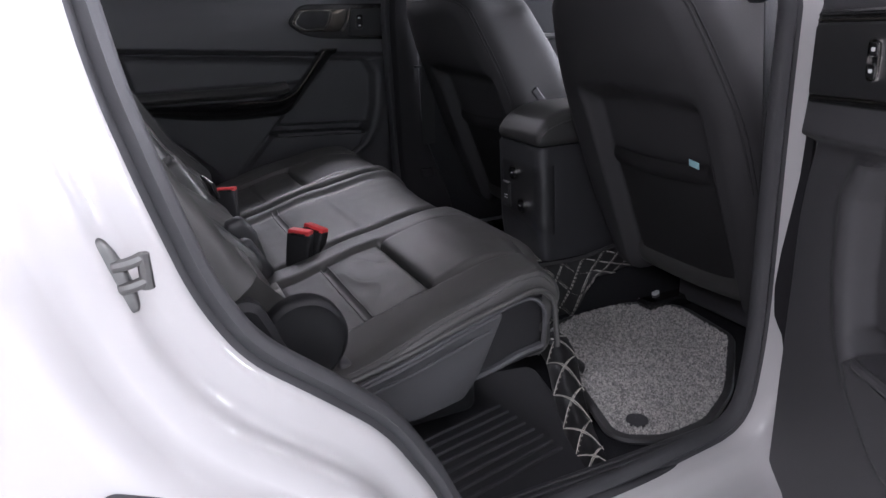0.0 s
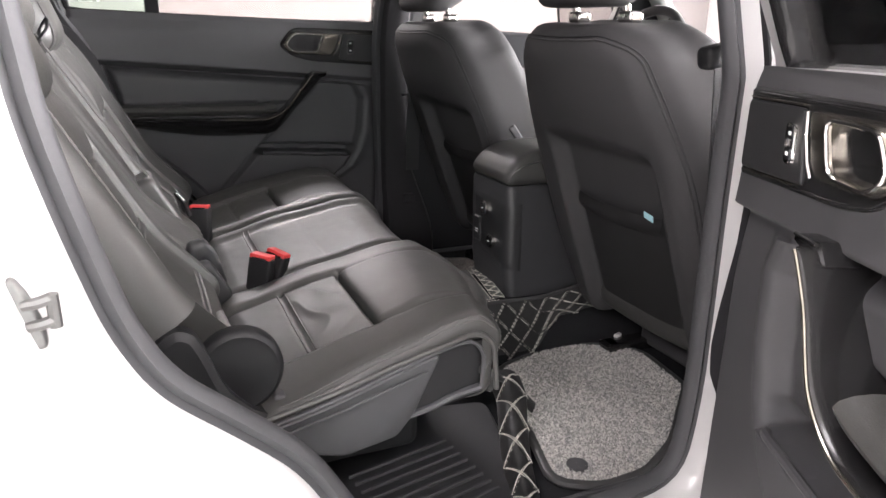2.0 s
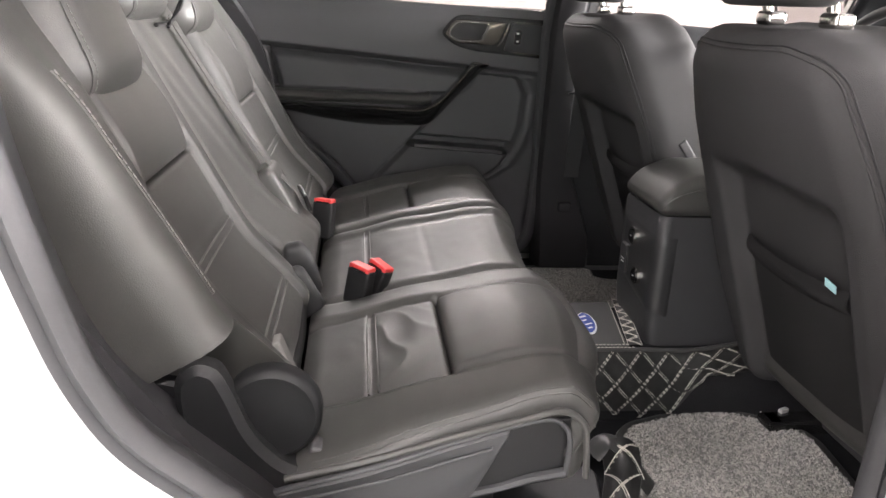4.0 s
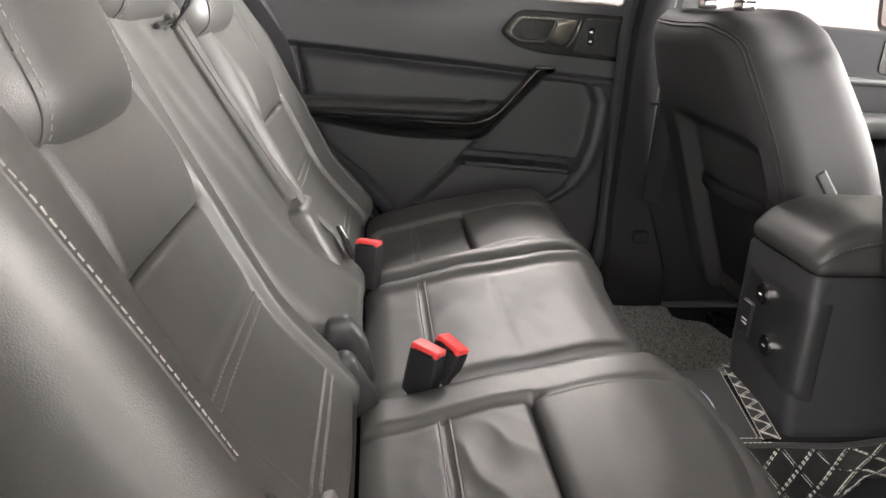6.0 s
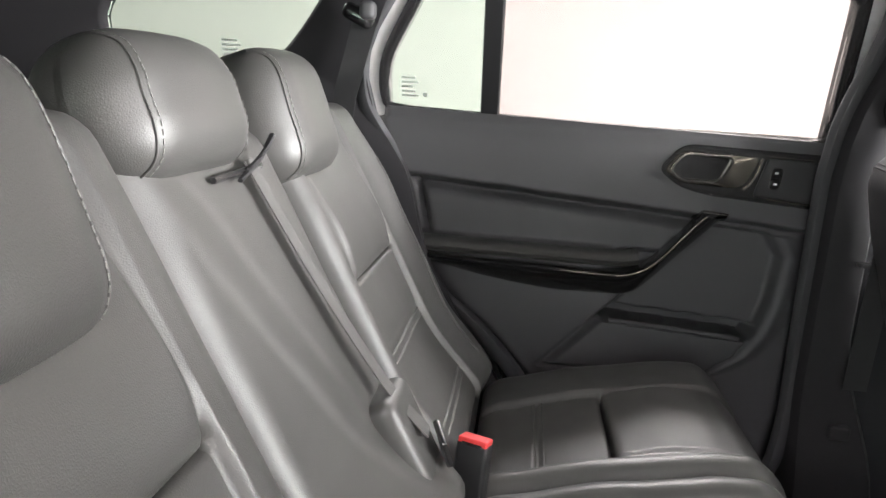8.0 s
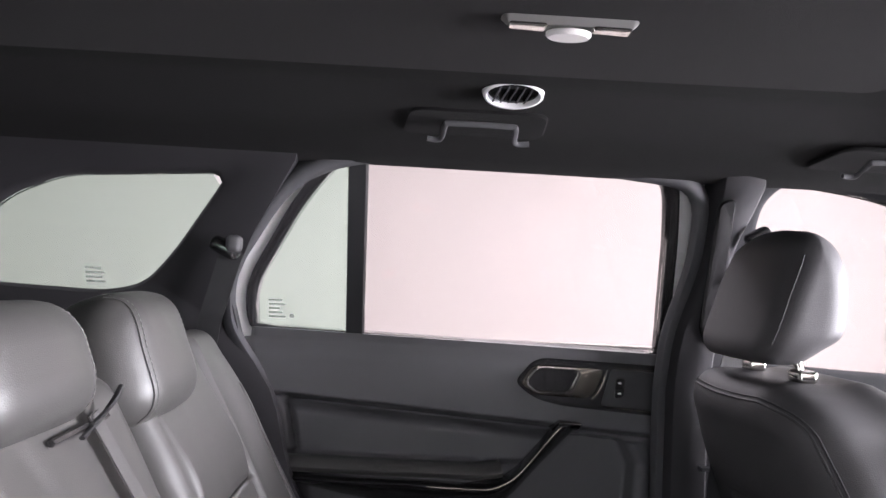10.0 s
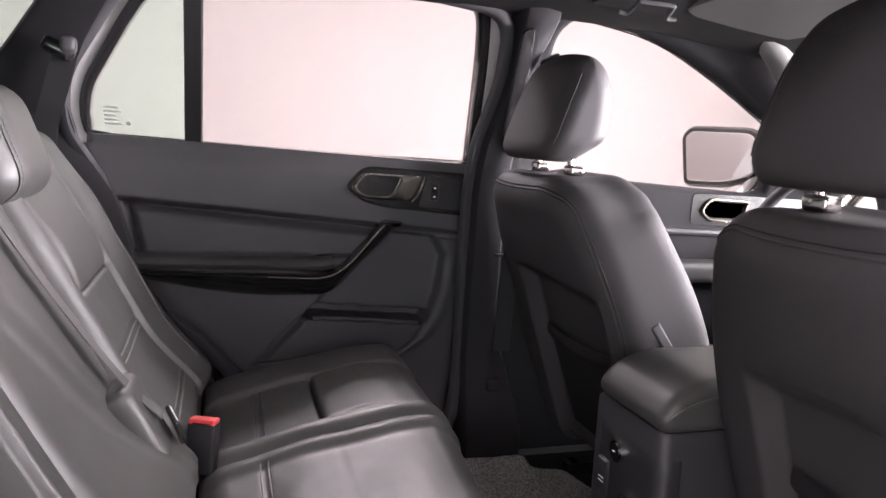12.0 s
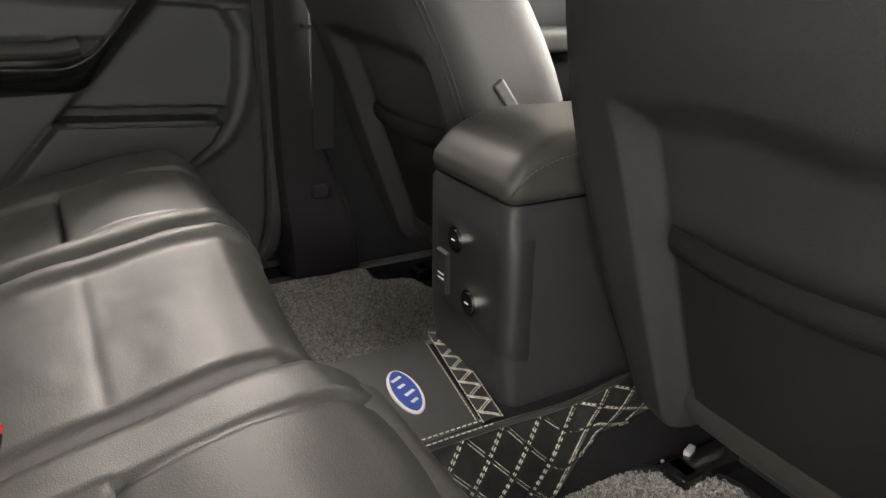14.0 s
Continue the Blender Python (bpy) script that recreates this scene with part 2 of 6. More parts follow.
def curve(points, steps=8, closed=False):
    """A smooth line through the points (Catmull-Rom)."""
    p = [Vector(q) for q in points]
    n, out = len(p), []
    for i in range(n if closed else n - 1):
        a, b, c, d = (p[(i - 1) % n], p[i], p[(i + 1) % n], p[(i + 2) % n]) if closed else (p[max(i - 1, 0)], p[i], p[i + 1], p[min(i + 2, n - 1)])
        for k in range(steps):
            t = k / steps
            out.append(0.5 * ((2 * b) + (c - a) * t + (2 * a - 5 * b + 4 * c - d) * t * t + (3 * b - a - 3 * c + d) * t ** 3))
    if not closed:
        out.append(p[-1])
    return out


def loft(loops, closed=True, around=False, cap=False):
    """Bridges loops of the same number of points."""
    bm = bmesh.new()
    rows = [[bm.verts.new(p) for p in lp] for lp in loops]
    n = len(rows[0])
    for i in range(len(rows) if around else len(rows) - 1):
        r0, r1 = rows[i], rows[(i + 1) % len(rows)]
        for k in range(n if closed else n - 1):
            bm.faces.new((r0[k], r0[(k + 1) % n], r1[(k + 1) % n], r1[k]))
    if cap:
        bm.faces.new(rows[0])
        bm.faces.new(rows[-1])
    return bm


def rounded(points, r, seg=5):
    """A 2D polygon with rounded corners; r one radius or one per corner."""
    out, n = [], len(points)
    for i in range(n):
        p, a, b = Vector(points[i]), Vector(points[i - 1]), Vector(points[(i + 1) % n])
        ri = r[i] if isinstance(r, (list, tuple)) else r
        da, db = (a - p), (b - p)
        k = min(ri, da.length * 0.45, db.length * 0.45)
        s, e = p + da.normalized() * k, p + db.normalized() * k
        for j in range(seg + 1):
            t = j / seg
            out.append(s * (1 - t) ** 2 + p * 2 * t * (1 - t) + e * t * t)
    return out


def rays_of(poly, center, n=144):
    """A star-shaped polygon, resampled at n even angles round its centre."""
    c, out = Vector(center), []
    for k in range(n):
        d = Vector((math.cos(2 * math.pi * k / n), math.sin(2 * math.pi * k / n)))
        best = None
        for i in range(len(poly)):
            a, b = Vector(poly[i - 1]) - c, Vector(poly[i]) - c
            e = b - a
            den = d.x * e.y - d.y * e.x
            if abs(den) < 1e-12:
                continue
            t, s = (a.x * e.y - a.y * e.x) / den, (a.x * d.y - a.y * d.x) / den
            if t > 0 and -1e-6 <= s <= 1 + 1e-6 and (best is None or t > best):
                best = t
        out.append(c + d * (best or 0.01))
    return out


def inset(poly, d):
    """A polygon moved inwards by d (outwards: minus)."""
    n = len(poly)
    p = [Vector(q) for q in poly]
    area = sum(p[i - 1].x * p[i].y - p[i].x * p[i - 1].y for i in range(n))
    out = []
    for i in range(n):
        t = (p[(i + 1) % n] - p[i - 1]).normalized()
        nrm = Vector((-t.y, t.x)) * (1 if area > 0 else -1)
        out.append(p[i] + nrm * d)
    return out


def smoothstep(a, b, x):
    t = max(0.0, min(1.0, (x - a) / (b - a)))
    return t * t * (3 - 2 * t)


def plate(poly, to3d, thick, bevel=0.002):
    """A flat piece with a bevelled front; to3d(x, z, d) puts it in space, d towards the viewer."""
    ins = inset(poly, bevel)
    loops = [[to3d(p.x, p.y, 0) for p in poly], [to3d(p.x, p.y, thick - bevel) for p in poly], [to3d(p.x, p.y, thick) for p in ins]]
    return loft(loops, cap=True)


def stitches(path, length=0.005, gap=0.003, r=0.0006):
    """A dashed row of thread along a line."""
    bm = bmesh.new()
    pts = [Vector(p) for p in path]
    acc, nxt = 0.0, 0.0
    for a, b in zip(pts, pts[1:]):
        L = (b - a).length
        if L < 1e-9:
            continue
        t = (b - a) / L
        side = t.orthogonal().normalized()
        up = t.cross(side)
        while nxt < acc + L:
            s = a + t * (nxt - acc)
            e = s + t * length
            r0 = [bm.verts.new(s + side * r * x + up * r * y) for x, y in ((1, 0), (0, 1), (-1, 0), (0, -1))]
            r1 = [bm.verts.new(e + side * r * x + up * r * y) for x, y in ((1, 0), (0, 1), (-1, 0), (0, -1))]
            for k in range(4):
                bm.faces.new((r0[k], r0[(k + 1) % 4], r1[(k + 1) % 4], r1[k]))
            nxt += length + gap
        acc += L
    return bm


# ---------------------------------------------------------------- showroom
def slab(name, lo, hi, mat, label, category):
    bm = bmesh.new()
    bmesh.ops.create_cube(bm, size=1, matrix=Matrix.Translation((Vector(lo) + Vector(hi)) / 2) @ Matrix.Diagonal((*(Vector(hi) - Vector(lo)), 1)))
    return tagged(link(name, bm, mat, smooth=False), label, category, kind="structure")


rx0, rx1, ry0, ry1, rz = ROOM
slab("ground", (rx0 - 0.2, ry0 - 0.2, -0.1), (rx1 + 0.2, ry1 + 0.2, 0), GROUND, "pale polished showroom floor", "floor")
slab("wall_north", (rx0 - 0.2, ry1, 0), (rx1 + 0.2, ry1 + 0.2, rz), WALL_BEIGE, "plain beige painted showroom wall", "wall")
slab("wall_west", (rx0 - 0.2, ry0, 0), (rx0, ry1, rz), WALL, "plain white painted showroom wall", "wall")
# the street side: piers, sill and lintel round one wide shop window
wy0, wy1, wz0, wz1 = SHOP_WINDOW
bm = bmesh.new()
for lo, hi in (((rx1, ry0, 0), (rx1 + 0.2, wy0, rz)), ((rx1, wy1, 0), (rx1 + 0.2, ry1, rz)), ((rx1, wy0, 0), (rx1 + 0.2, wy1, wz0)), ((rx1, wy0, wz1), (rx1 + 0.2, wy1, rz))):
    bmesh.ops.create_cube(bm, size=1, matrix=Matrix.Translation((Vector(lo) + Vector(hi)) / 2) @ Matrix.Diagonal((*(Vector(hi) - Vector(lo)), 1)))
tagged(link("wall_east", bm, WALL, smooth=False), "white wall with a wide shop window", "wall", kind="structure")
# south wall round the added, unseen window that holds the fill lamp
sx0, sx1, sz0, sz1 = FILL_WINDOW
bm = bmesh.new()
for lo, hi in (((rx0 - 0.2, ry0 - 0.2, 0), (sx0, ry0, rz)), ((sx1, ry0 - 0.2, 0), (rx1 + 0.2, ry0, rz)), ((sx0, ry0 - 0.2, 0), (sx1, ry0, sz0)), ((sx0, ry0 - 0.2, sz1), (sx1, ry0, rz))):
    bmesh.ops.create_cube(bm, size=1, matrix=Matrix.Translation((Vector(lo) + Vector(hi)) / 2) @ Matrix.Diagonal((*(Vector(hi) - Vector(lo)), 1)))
tagged(link("wall_south", bm, WALL, smooth=False), "white showroom wall with an added, unseen window", "wall", kind="structure")
added_shop = thing("added_window", "added unseen showroom window with grey aluminium mullions", "window", kind="structure")
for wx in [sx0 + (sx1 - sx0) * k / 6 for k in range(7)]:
    part("mullion", rbox((wx, ry0 - 0.09, (sz0 + sz1) / 2), (0.06, 0.06, sz1 - sz0), 0.005), STEEL, added_shop)
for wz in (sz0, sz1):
    part("window_rail", rbox(((sx0 + sx1) / 2, ry0 - 0.09, wz), (sx1 - sx0, 0.05, 0.05), 0.005), STEEL, added_shop)
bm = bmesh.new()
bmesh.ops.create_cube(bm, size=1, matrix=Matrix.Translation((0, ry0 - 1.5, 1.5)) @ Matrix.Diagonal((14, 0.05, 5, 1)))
tagged(link("backdrop", bm, OUTDOOR, smooth=False), "pale daylight outside the added side window", "backdrop", kind="structure")
shop = thing("window_1", "wide shop window with grey aluminium mullions", "window", kind="structure")
for wy in [wy0 + (wy1 - wy0) * k / 5 for k in range(6)]:
    part("mullion", rbox((rx1 + 0.09, wy, (wz0 + wz1) / 2), (0.06, 0.06, wz1 - wz0), 0.005), STEEL, shop)
for wz in (wz0, wz1):
    part("window_rail", rbox((rx1 + 0.09, (wy0 + wy1) / 2, wz), (0.05, wy1 - wy0, 0.05), 0.005), STEEL, shop)
bm = bmesh.new()
bmesh.ops.create_cube(bm, size=1, matrix=Matrix.Translation((rx1 + 1.5, 0, 1.5)) @ Matrix.Diagonal((0.05, 14, 5, 1)))
tagged(link("backdrop", bm, OUTDOOR, smooth=False), "pale green daylight outside the shop window", "backdrop", kind="structure")
slab("ceiling", (rx0 - 0.2, ry0 - 0.2, rz), (rx1 + 0.2, ry1 + 0.2, rz + 0.1), WALL, "plain white showroom ceiling", "ceiling")


# ---------------------------------------------------------------- car shell
BELT = 1.36


def y_door(z):
    return 0.785 - 0.44 * max(0.0, z - BELT)


def y_seal(z):
    return 0.72 - 0.30 * max(0.0, z - 1.30)


OPENING = rounded([(0.50, 0.622), (0.69, 0.65), (0.708, 0.80), (0.70, 1.15), (0.70, 1.40), (0.695, 1.715), (0.40, 1.745), (-0.02, 1.73),
                   (-0.165, 1.50), (-0.17, 1.40), (-0.135, 1.30), (-0.118, 1.21), (-0.088, 1.11), (-0.045, 1.015), (0.06, 0.94), (0.16, 0.835), (0.225, 0.70), (0.30, 0.625)],
                  [0.1, 0.06, 0.1, 0.1, 0.1, 0.07, 0.2, 0.12, 0.1, 0.06, 0.1, 0.1, 0.1, 0.06, 0.1, 0.1, 0.08, 0.06])
RING = rays_of(OPENING, (0.30, 1.18), 200)
OUTER = rays_of([(-1.75, 0.42), (0.80, 0.42), (0.80, 1.80), (-0.14, 1.80), (-0.24, 1.52), (-0.27, 1.40), (-1.75, 1.42)], (0.30, 1.18), 200)


def y_skin(z):
    return 0.93 - 0.05 * max(0, 0.85 - z) - 0.40 * max(0.0, z - 1.33)


RING_NEAR = rays_of(rounded([(0.50, 0.622), (0.74, 0.65), (0.758, 0.80), (0.75, 1.15), (0.75, 1.40), (0.745, 1.715), (0.40, 1.745), (-0.02, 1.73),
                             (-0.135, 1.52), (-0.122, 1.40), (-0.114, 1.332), (-0.105, 1.265), (-0.086, 1.18), (-0.060, 1.082), (-0.026, 1.015), (0.045, 0.953), (0.107, 0.895), (0.160, 0.80), (0.178, 0.755), (0.215, 0.68), (0.28, 0.625)],
                            [0.1, 0.06, 0.1, 0.1, 0.1, 0.07, 0.2, 0.12, 0.06, 0.03, 0.03, 0.03, 0.04, 0.04, 0.05, 0.05, 0.05, 0.03, 0.03, 0.05, 0.05]), (0.30, 1.18), 200)


def flange_y(s, x, z):
    """Where the door flange lies: the open side swells out over the wheel arch."""
    return y_seal(z) + (0.08 * smoothstep(0.45, 0.10, x) * smoothstep(0.58, 0.72, z) if s < 0 else 0.0)


def body_side(s, body):
    if s > 0:
        ring = [Vector((p.x + 0.035 * smoothstep(0.45, 0.69, p.x) * smoothstep(1.38, 1.60, p.y) - 0.03 * smoothstep(0.1, -0.1, p.x) * smoothstep(1.25, 1.40, p.y), p.y)) for p in RING]
    else:
        ring = RING_NEAR
    outer = OUTER if s > 0 else [Vector((0.835 if p.x > 0.79 else p.x, p.y)) for p in OUTER]

    def off(d):
        """The opening's outline moved out by d; on the open side it stops at the centre pillar's edge."""
        loop = inset(ring, -d)
        return loop if s > 0 else [Vector((min(p.x, 0.80 + 0.25 * d), p.y)) for p in loop]

    def at(loop, f, d=0.0):
        """f: the share of the way from the flange out to the skin."""
        return [(p.x, s * (flange_y(s, p.x, p.y) * (1 - f) + y_skin(p.y) * f + d), p.y) for p in loop]

    loops = [at(off(d), f) for d, f in ((0.006, 0.0), (0.012, 0.17), (0.020, 0.24), (0.035, 0.28), (0.044, 0.34), (0.049, 0.46), (0.053, 0.58), (0.060, 0.64),
                                        (0.076, 0.68), (0.086, 0.71), (0.092, 0.80), (0.098, 0.90), (0.108, 0.975), (0.124, 1.0))]
    loops += [at(outer, 1.0), at(outer, 0.05)]
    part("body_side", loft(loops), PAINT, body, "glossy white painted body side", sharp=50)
    bm = loft([[(p.x, s * (flange_y(s, p.x, p.y) + b), p.y) for p in off(0.014 + a)] for a, b in
               ((-0.030, -0.002), (-0.027, 0.010), (-0.020, 0.016), (-0.013, 0.012), (-0.010, 0.008), (-0.006, 0.013), (0.002, 0.022), (0.010, 0.030), (0.015, 0.034), (0.018, 0.026), (0.008, 0.006), (-0.006, -0.012), (-0.022, -0.014))], around=True)
    part("door_seal", bm, RUBBER, body, "matt grey rubber door seal", sharp=60)


def arch_lining(body):
    """Lining between the open side's door seal and the seat, over the wheel arch."""
    sector = [p for p in inset(RING_NEAR, 0.004) if p.x < 0.30 and p.y < 1.50]
    sector.sort(key=lambda p: math.atan2(p.y - 1.18, p.x - 0.30) % (2 * math.pi))
    rows = []
    for d, y in ((0.000, 0.012), (0.004, -0.004), (0.003, -0.024), (-0.006, -0.040), (-0.030, -0.055), (-0.060, -0.090), (-0.075, -0.200)):
        rows.append([(p.x, -(flange_y(-1, p.x, p.y) + y), p.y) for p in [q + (Vector((0.30, 1.18)) - q).normalized() * d for q in sector]])
    bm = loft(rows, closed=False)
    bmesh.ops.solidify(bm, geom=bm.faces[:], thickness=0.004)
    part("arch_lining", bm, PLASTIC, body, "dark grey lining over the wheel arch", sharp=60)


car = thing("car_body", "white painted car body shell with a dark cabin", "car", kind="structure")
for side in (-1, 1):
    body_side(side, car)
arch_lining(car)

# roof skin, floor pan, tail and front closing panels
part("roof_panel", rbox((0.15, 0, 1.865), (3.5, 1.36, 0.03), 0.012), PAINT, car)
part("floor_pan", rbox((0.35, 0, 0.55), (4.0, 1.66, 0.06), 0.01), CARPET, car, "black moulded carpet on the floor pan")
part("tail_panel", rbox((-1.70, 0, 1.15), (0.08, 1.56, 1.45), 0.03), PILLAR, car)
for side in (-1, 1):
    part("sill_panel", rbox((0.5, side * 0.735, 0.50), (2.6, 0.05, 0.17), 0.02), PLASTIC, car, "black scuffed plastic sill cover")


def headliner():
    rows = []
    xs = [-1.66 + 3.36 * k / 40 for k in range(41)]
    ys = [-0.60, -0.585, -0.55, -0.50, -0.44, -0.36, -0.29, -0.255, -0.22, -0.17, -0.09]
    ys = ys + [0.0] + [-y for y in reversed(ys)]

    def z(x, y):
        a = abs(y)
        base = 1.805 - 0.02 * smoothstep(0.19, 0.27, a) - 0.02 * smoothstep(0.27, 0.45, a) - 0.05 * smoothstep(0.45, 0.60, a)
        return base - 0.05 * smoothstep(1.05, 1.7, x) - 0.03 * smoothstep(-0.9, -1.66, x)

    low = [[(x, y, z(x, y)) for y in ys] for x in xs]
    bm = bmesh.new()
    lo = [[bm.verts.new(p) for p in r] for r in low]
    hi = [[bm.verts.new((p[0], p[1], 1.845)) for p in r] for r in low]
    for g in (lo, hi):
        for i in range(len(g) - 1):
            for j in range(len(ys) - 1):
                bm.faces.new((g[i][j], g[i + 1][j], g[i + 1][j + 1], g[i][j + 1]))
    n, m = len(lo), len(ys)
    for i in range(n - 1):
        for j in (0, m - 1):
            bm.faces.new((lo[i][j], lo[i + 1][j], hi[i + 1][j], hi[i][j]))
    for j in range(m - 1):
        for i in (0, n - 1):
            bm.faces.new((lo[i][j], lo[i][j + 1], hi[i][j + 1], hi[i][j]))
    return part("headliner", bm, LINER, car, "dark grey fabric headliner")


headliner()
# centre plate whose paler colour carries the light that the roof sides miss
centre = rounded([(-1.30, -0.235), (0.82, -0.235), (0.85, 0.0), (0.82, 0.235), (-1.30, 0.235)], 0.05)
part("roof_centre", plate(centre, lambda x, y, d: (x, y, 1.803 - 0.03 * smoothstep(-0.9, -1.66, x) - d), 0.006, 0.003), LINER_LIT, car, "headliner centre, toned paler for the light on it")


def ring_panel(name, outer, hole, center, ymap, s, mat, parent, thick=0.03, label="", n=144, lip=0.012):
    """A wall-like panel with a window hole through it; ymap(z) is its cabin face."""
    o, h = rays_of(outer, center, n), rays_of(hole, center, n)
    h2, h3 = inset(h, -lip * 0.5), inset(h, -lip)

    def at(loop, d):
        return [(p.x, s * (ymap(p.y) + d), p.y) for p in loop]

    return part(name, loft([at(o, 0), at(h3, 0), at(h2, lip * 0.25), at(h, lip), at(h, thick), at(o, thick)], around=True), mat, parent, label, sharp=35)


def pane(name, poly, ymap, s, mat, parent, label="", thick=0.004):
    n = len(poly)
    bm = loft([[(p.x, s * ymap(p.y), p.y) for p in poly], [(p.x, s * (ymap(p.y) + thick), p.y) for p in poly]], cap=True)
    ob = part(name, bm, mat, parent, label, smooth=False)
    ob.visible_shadow = False
    return ob


# quarter trims behind the doors, with the rear side glass
QUARTER = [(-1.66, 0.60), (0.14, 0.60), (0.17, 0.80), (0.07, 0.93), (-0.03, 1.02), (-0.065, 1.11), (-0.10, 1.25), (-0.172, 1.36), (-0.192, 1.46), (-0.145, 1.57), (-0.052, 1.73), (-0.10, 1.765), (-1.66, 1.765)]
QHOLE = rounded([(-0.70, 1.455), (-0.44, 1.447), (-0.36, 1.465), (-0.30, 1.53), (-0.20, 1.668), (-0.215, 1.682), (-0.50, 1.664), (-0.61, 1.62), (-0.71, 1.53)], 0.04)


def y_quarter(z):
    return 0.70 - 0.36 * max(0.0, z - 1.35) - 0.02 * smoothstep(1.0, 0.7, z)


for side in (-1, 1):
    ring_panel("quarter_trim", QUARTER if side > 0 else [(x - 0.05 * (x > -0.5), z) for x, z in QUARTER], QHOLE, (-0.45, 1.55), y_quarter, side, PILLAR, car, label="dark grey quarter panel trim")
    for k in range(4):
        bar = [Vector(p) for p in ((-0.476, 1.462 + 0.009 * k), (-0.438 - 0.006 * (k % 2), 1.462 + 0.009 * k), (-0.438 - 0.006 * (k % 2), 1.466 + 0.009 * k), (-0.476, 1.466 + 0.009 * k))]
        part("glass_print", plate(bar, lambda x, z, d: (x, side * (y_quarter(z) + 0.016 - d), z), 0.001, 0.0002), PRINT, car, smooth=False)
    pane("quarter_glass", rays_of(QHOLE, (-0.45, 1.55), 60), lambda z: y_quarter(z) + 0.018, side, GLASS_GREEN, car, "green tinted rear side glass")


def pillar_b(s):
    """B-pillar trim, between the two doors."""
    rows = []
    for k in range(25):
        z = 0.60 + 1.16 * k / 24
        w0, w1 = 0.712 + 0.02 * smoothstep(0.9, 0.6, z), 0.80 + 0.10 * smoothstep(1.0, 0.62, z) + 0.05 * smoothstep(1.55, 1.74, z)
        y = y_seal(z)
        if s < 0:
            w0, w1 = w0 + 0.052, w1 + 0.052
        else:
            w0 = w0 - 0.008 + 0.040 * smoothstep(1.38, 1.60, z)
        rows.append([(w0, s * (y + 0.02), z), (w0 + 0.004, s * (y - 0.018), z), (w0 + 0.014, s * (y - 0.032), z), ((w0 + w1) / 2, s * (y - 0.040), z), (w1 - 0.012, s * (y - 0.03), z),
                     (w1, s * (y - 0.01), z), (w1, s * (y + 0.05), z), (w0, s * (y + 0.05), z)])
    return part("pillar_trim", loft(rows, cap=True), PILLAR, car, "dark plastic centre pillar trim")


for side in (-1, 1):
    pillar_b(side)


# ---------------------------------------------------------------- doors
def gauss(x, w):
    return math.exp(-(x / w) ** 2)


WIN_MAIN = rounded([(0.069, 1.377), (0.717, 1.360), (0.702, 1.50), (0.690, 1.62), (0.668, 1.738), (0.40, 1.742), (0.066, 1.728)], [0.004, 0.006, 0.05, 0.05, 0.045, 0.1, 0.004])
WIN_QUARTER = rounded([(-0.158, 1.388), (0.035, 1.380), (0.031, 1.726), (0.012, 1.722), (-0.06, 1.64), (-0.155, 1.47)], [0.006, 0.004, 0.004, 0.03, 0.06, 0.05])


def door_left(z):
    """The rear edge of the door, which follows the wheel arch."""
    if z > 1.36:
        return -0.185
    pts = [(1.37, -0.195), (1.25, -0.165), (1.15, -0.125), (1.05, -0.085), (0.97, -0.02), (0.90, 0.07), (0.82, 0.15), (0.72, 0.21), (0.60, 0.26)]
    for (za, xa), (zb, xb) in zip(pts, pts[1:]):
        if z >= zb:
            return xa + (xb - xa) * (za - z) / (za - zb)
    return 0.26


def along(z, pts):
    """Linear between (z, value) pairs that fall in z."""
    for (za, a), (zb, b) in zip(pts, pts[1:]):
        if z >= zb:
            return a + (b - a) * min(1.0, max(0.0, (za - z) / (za - zb)))
    return pts[-1][1]


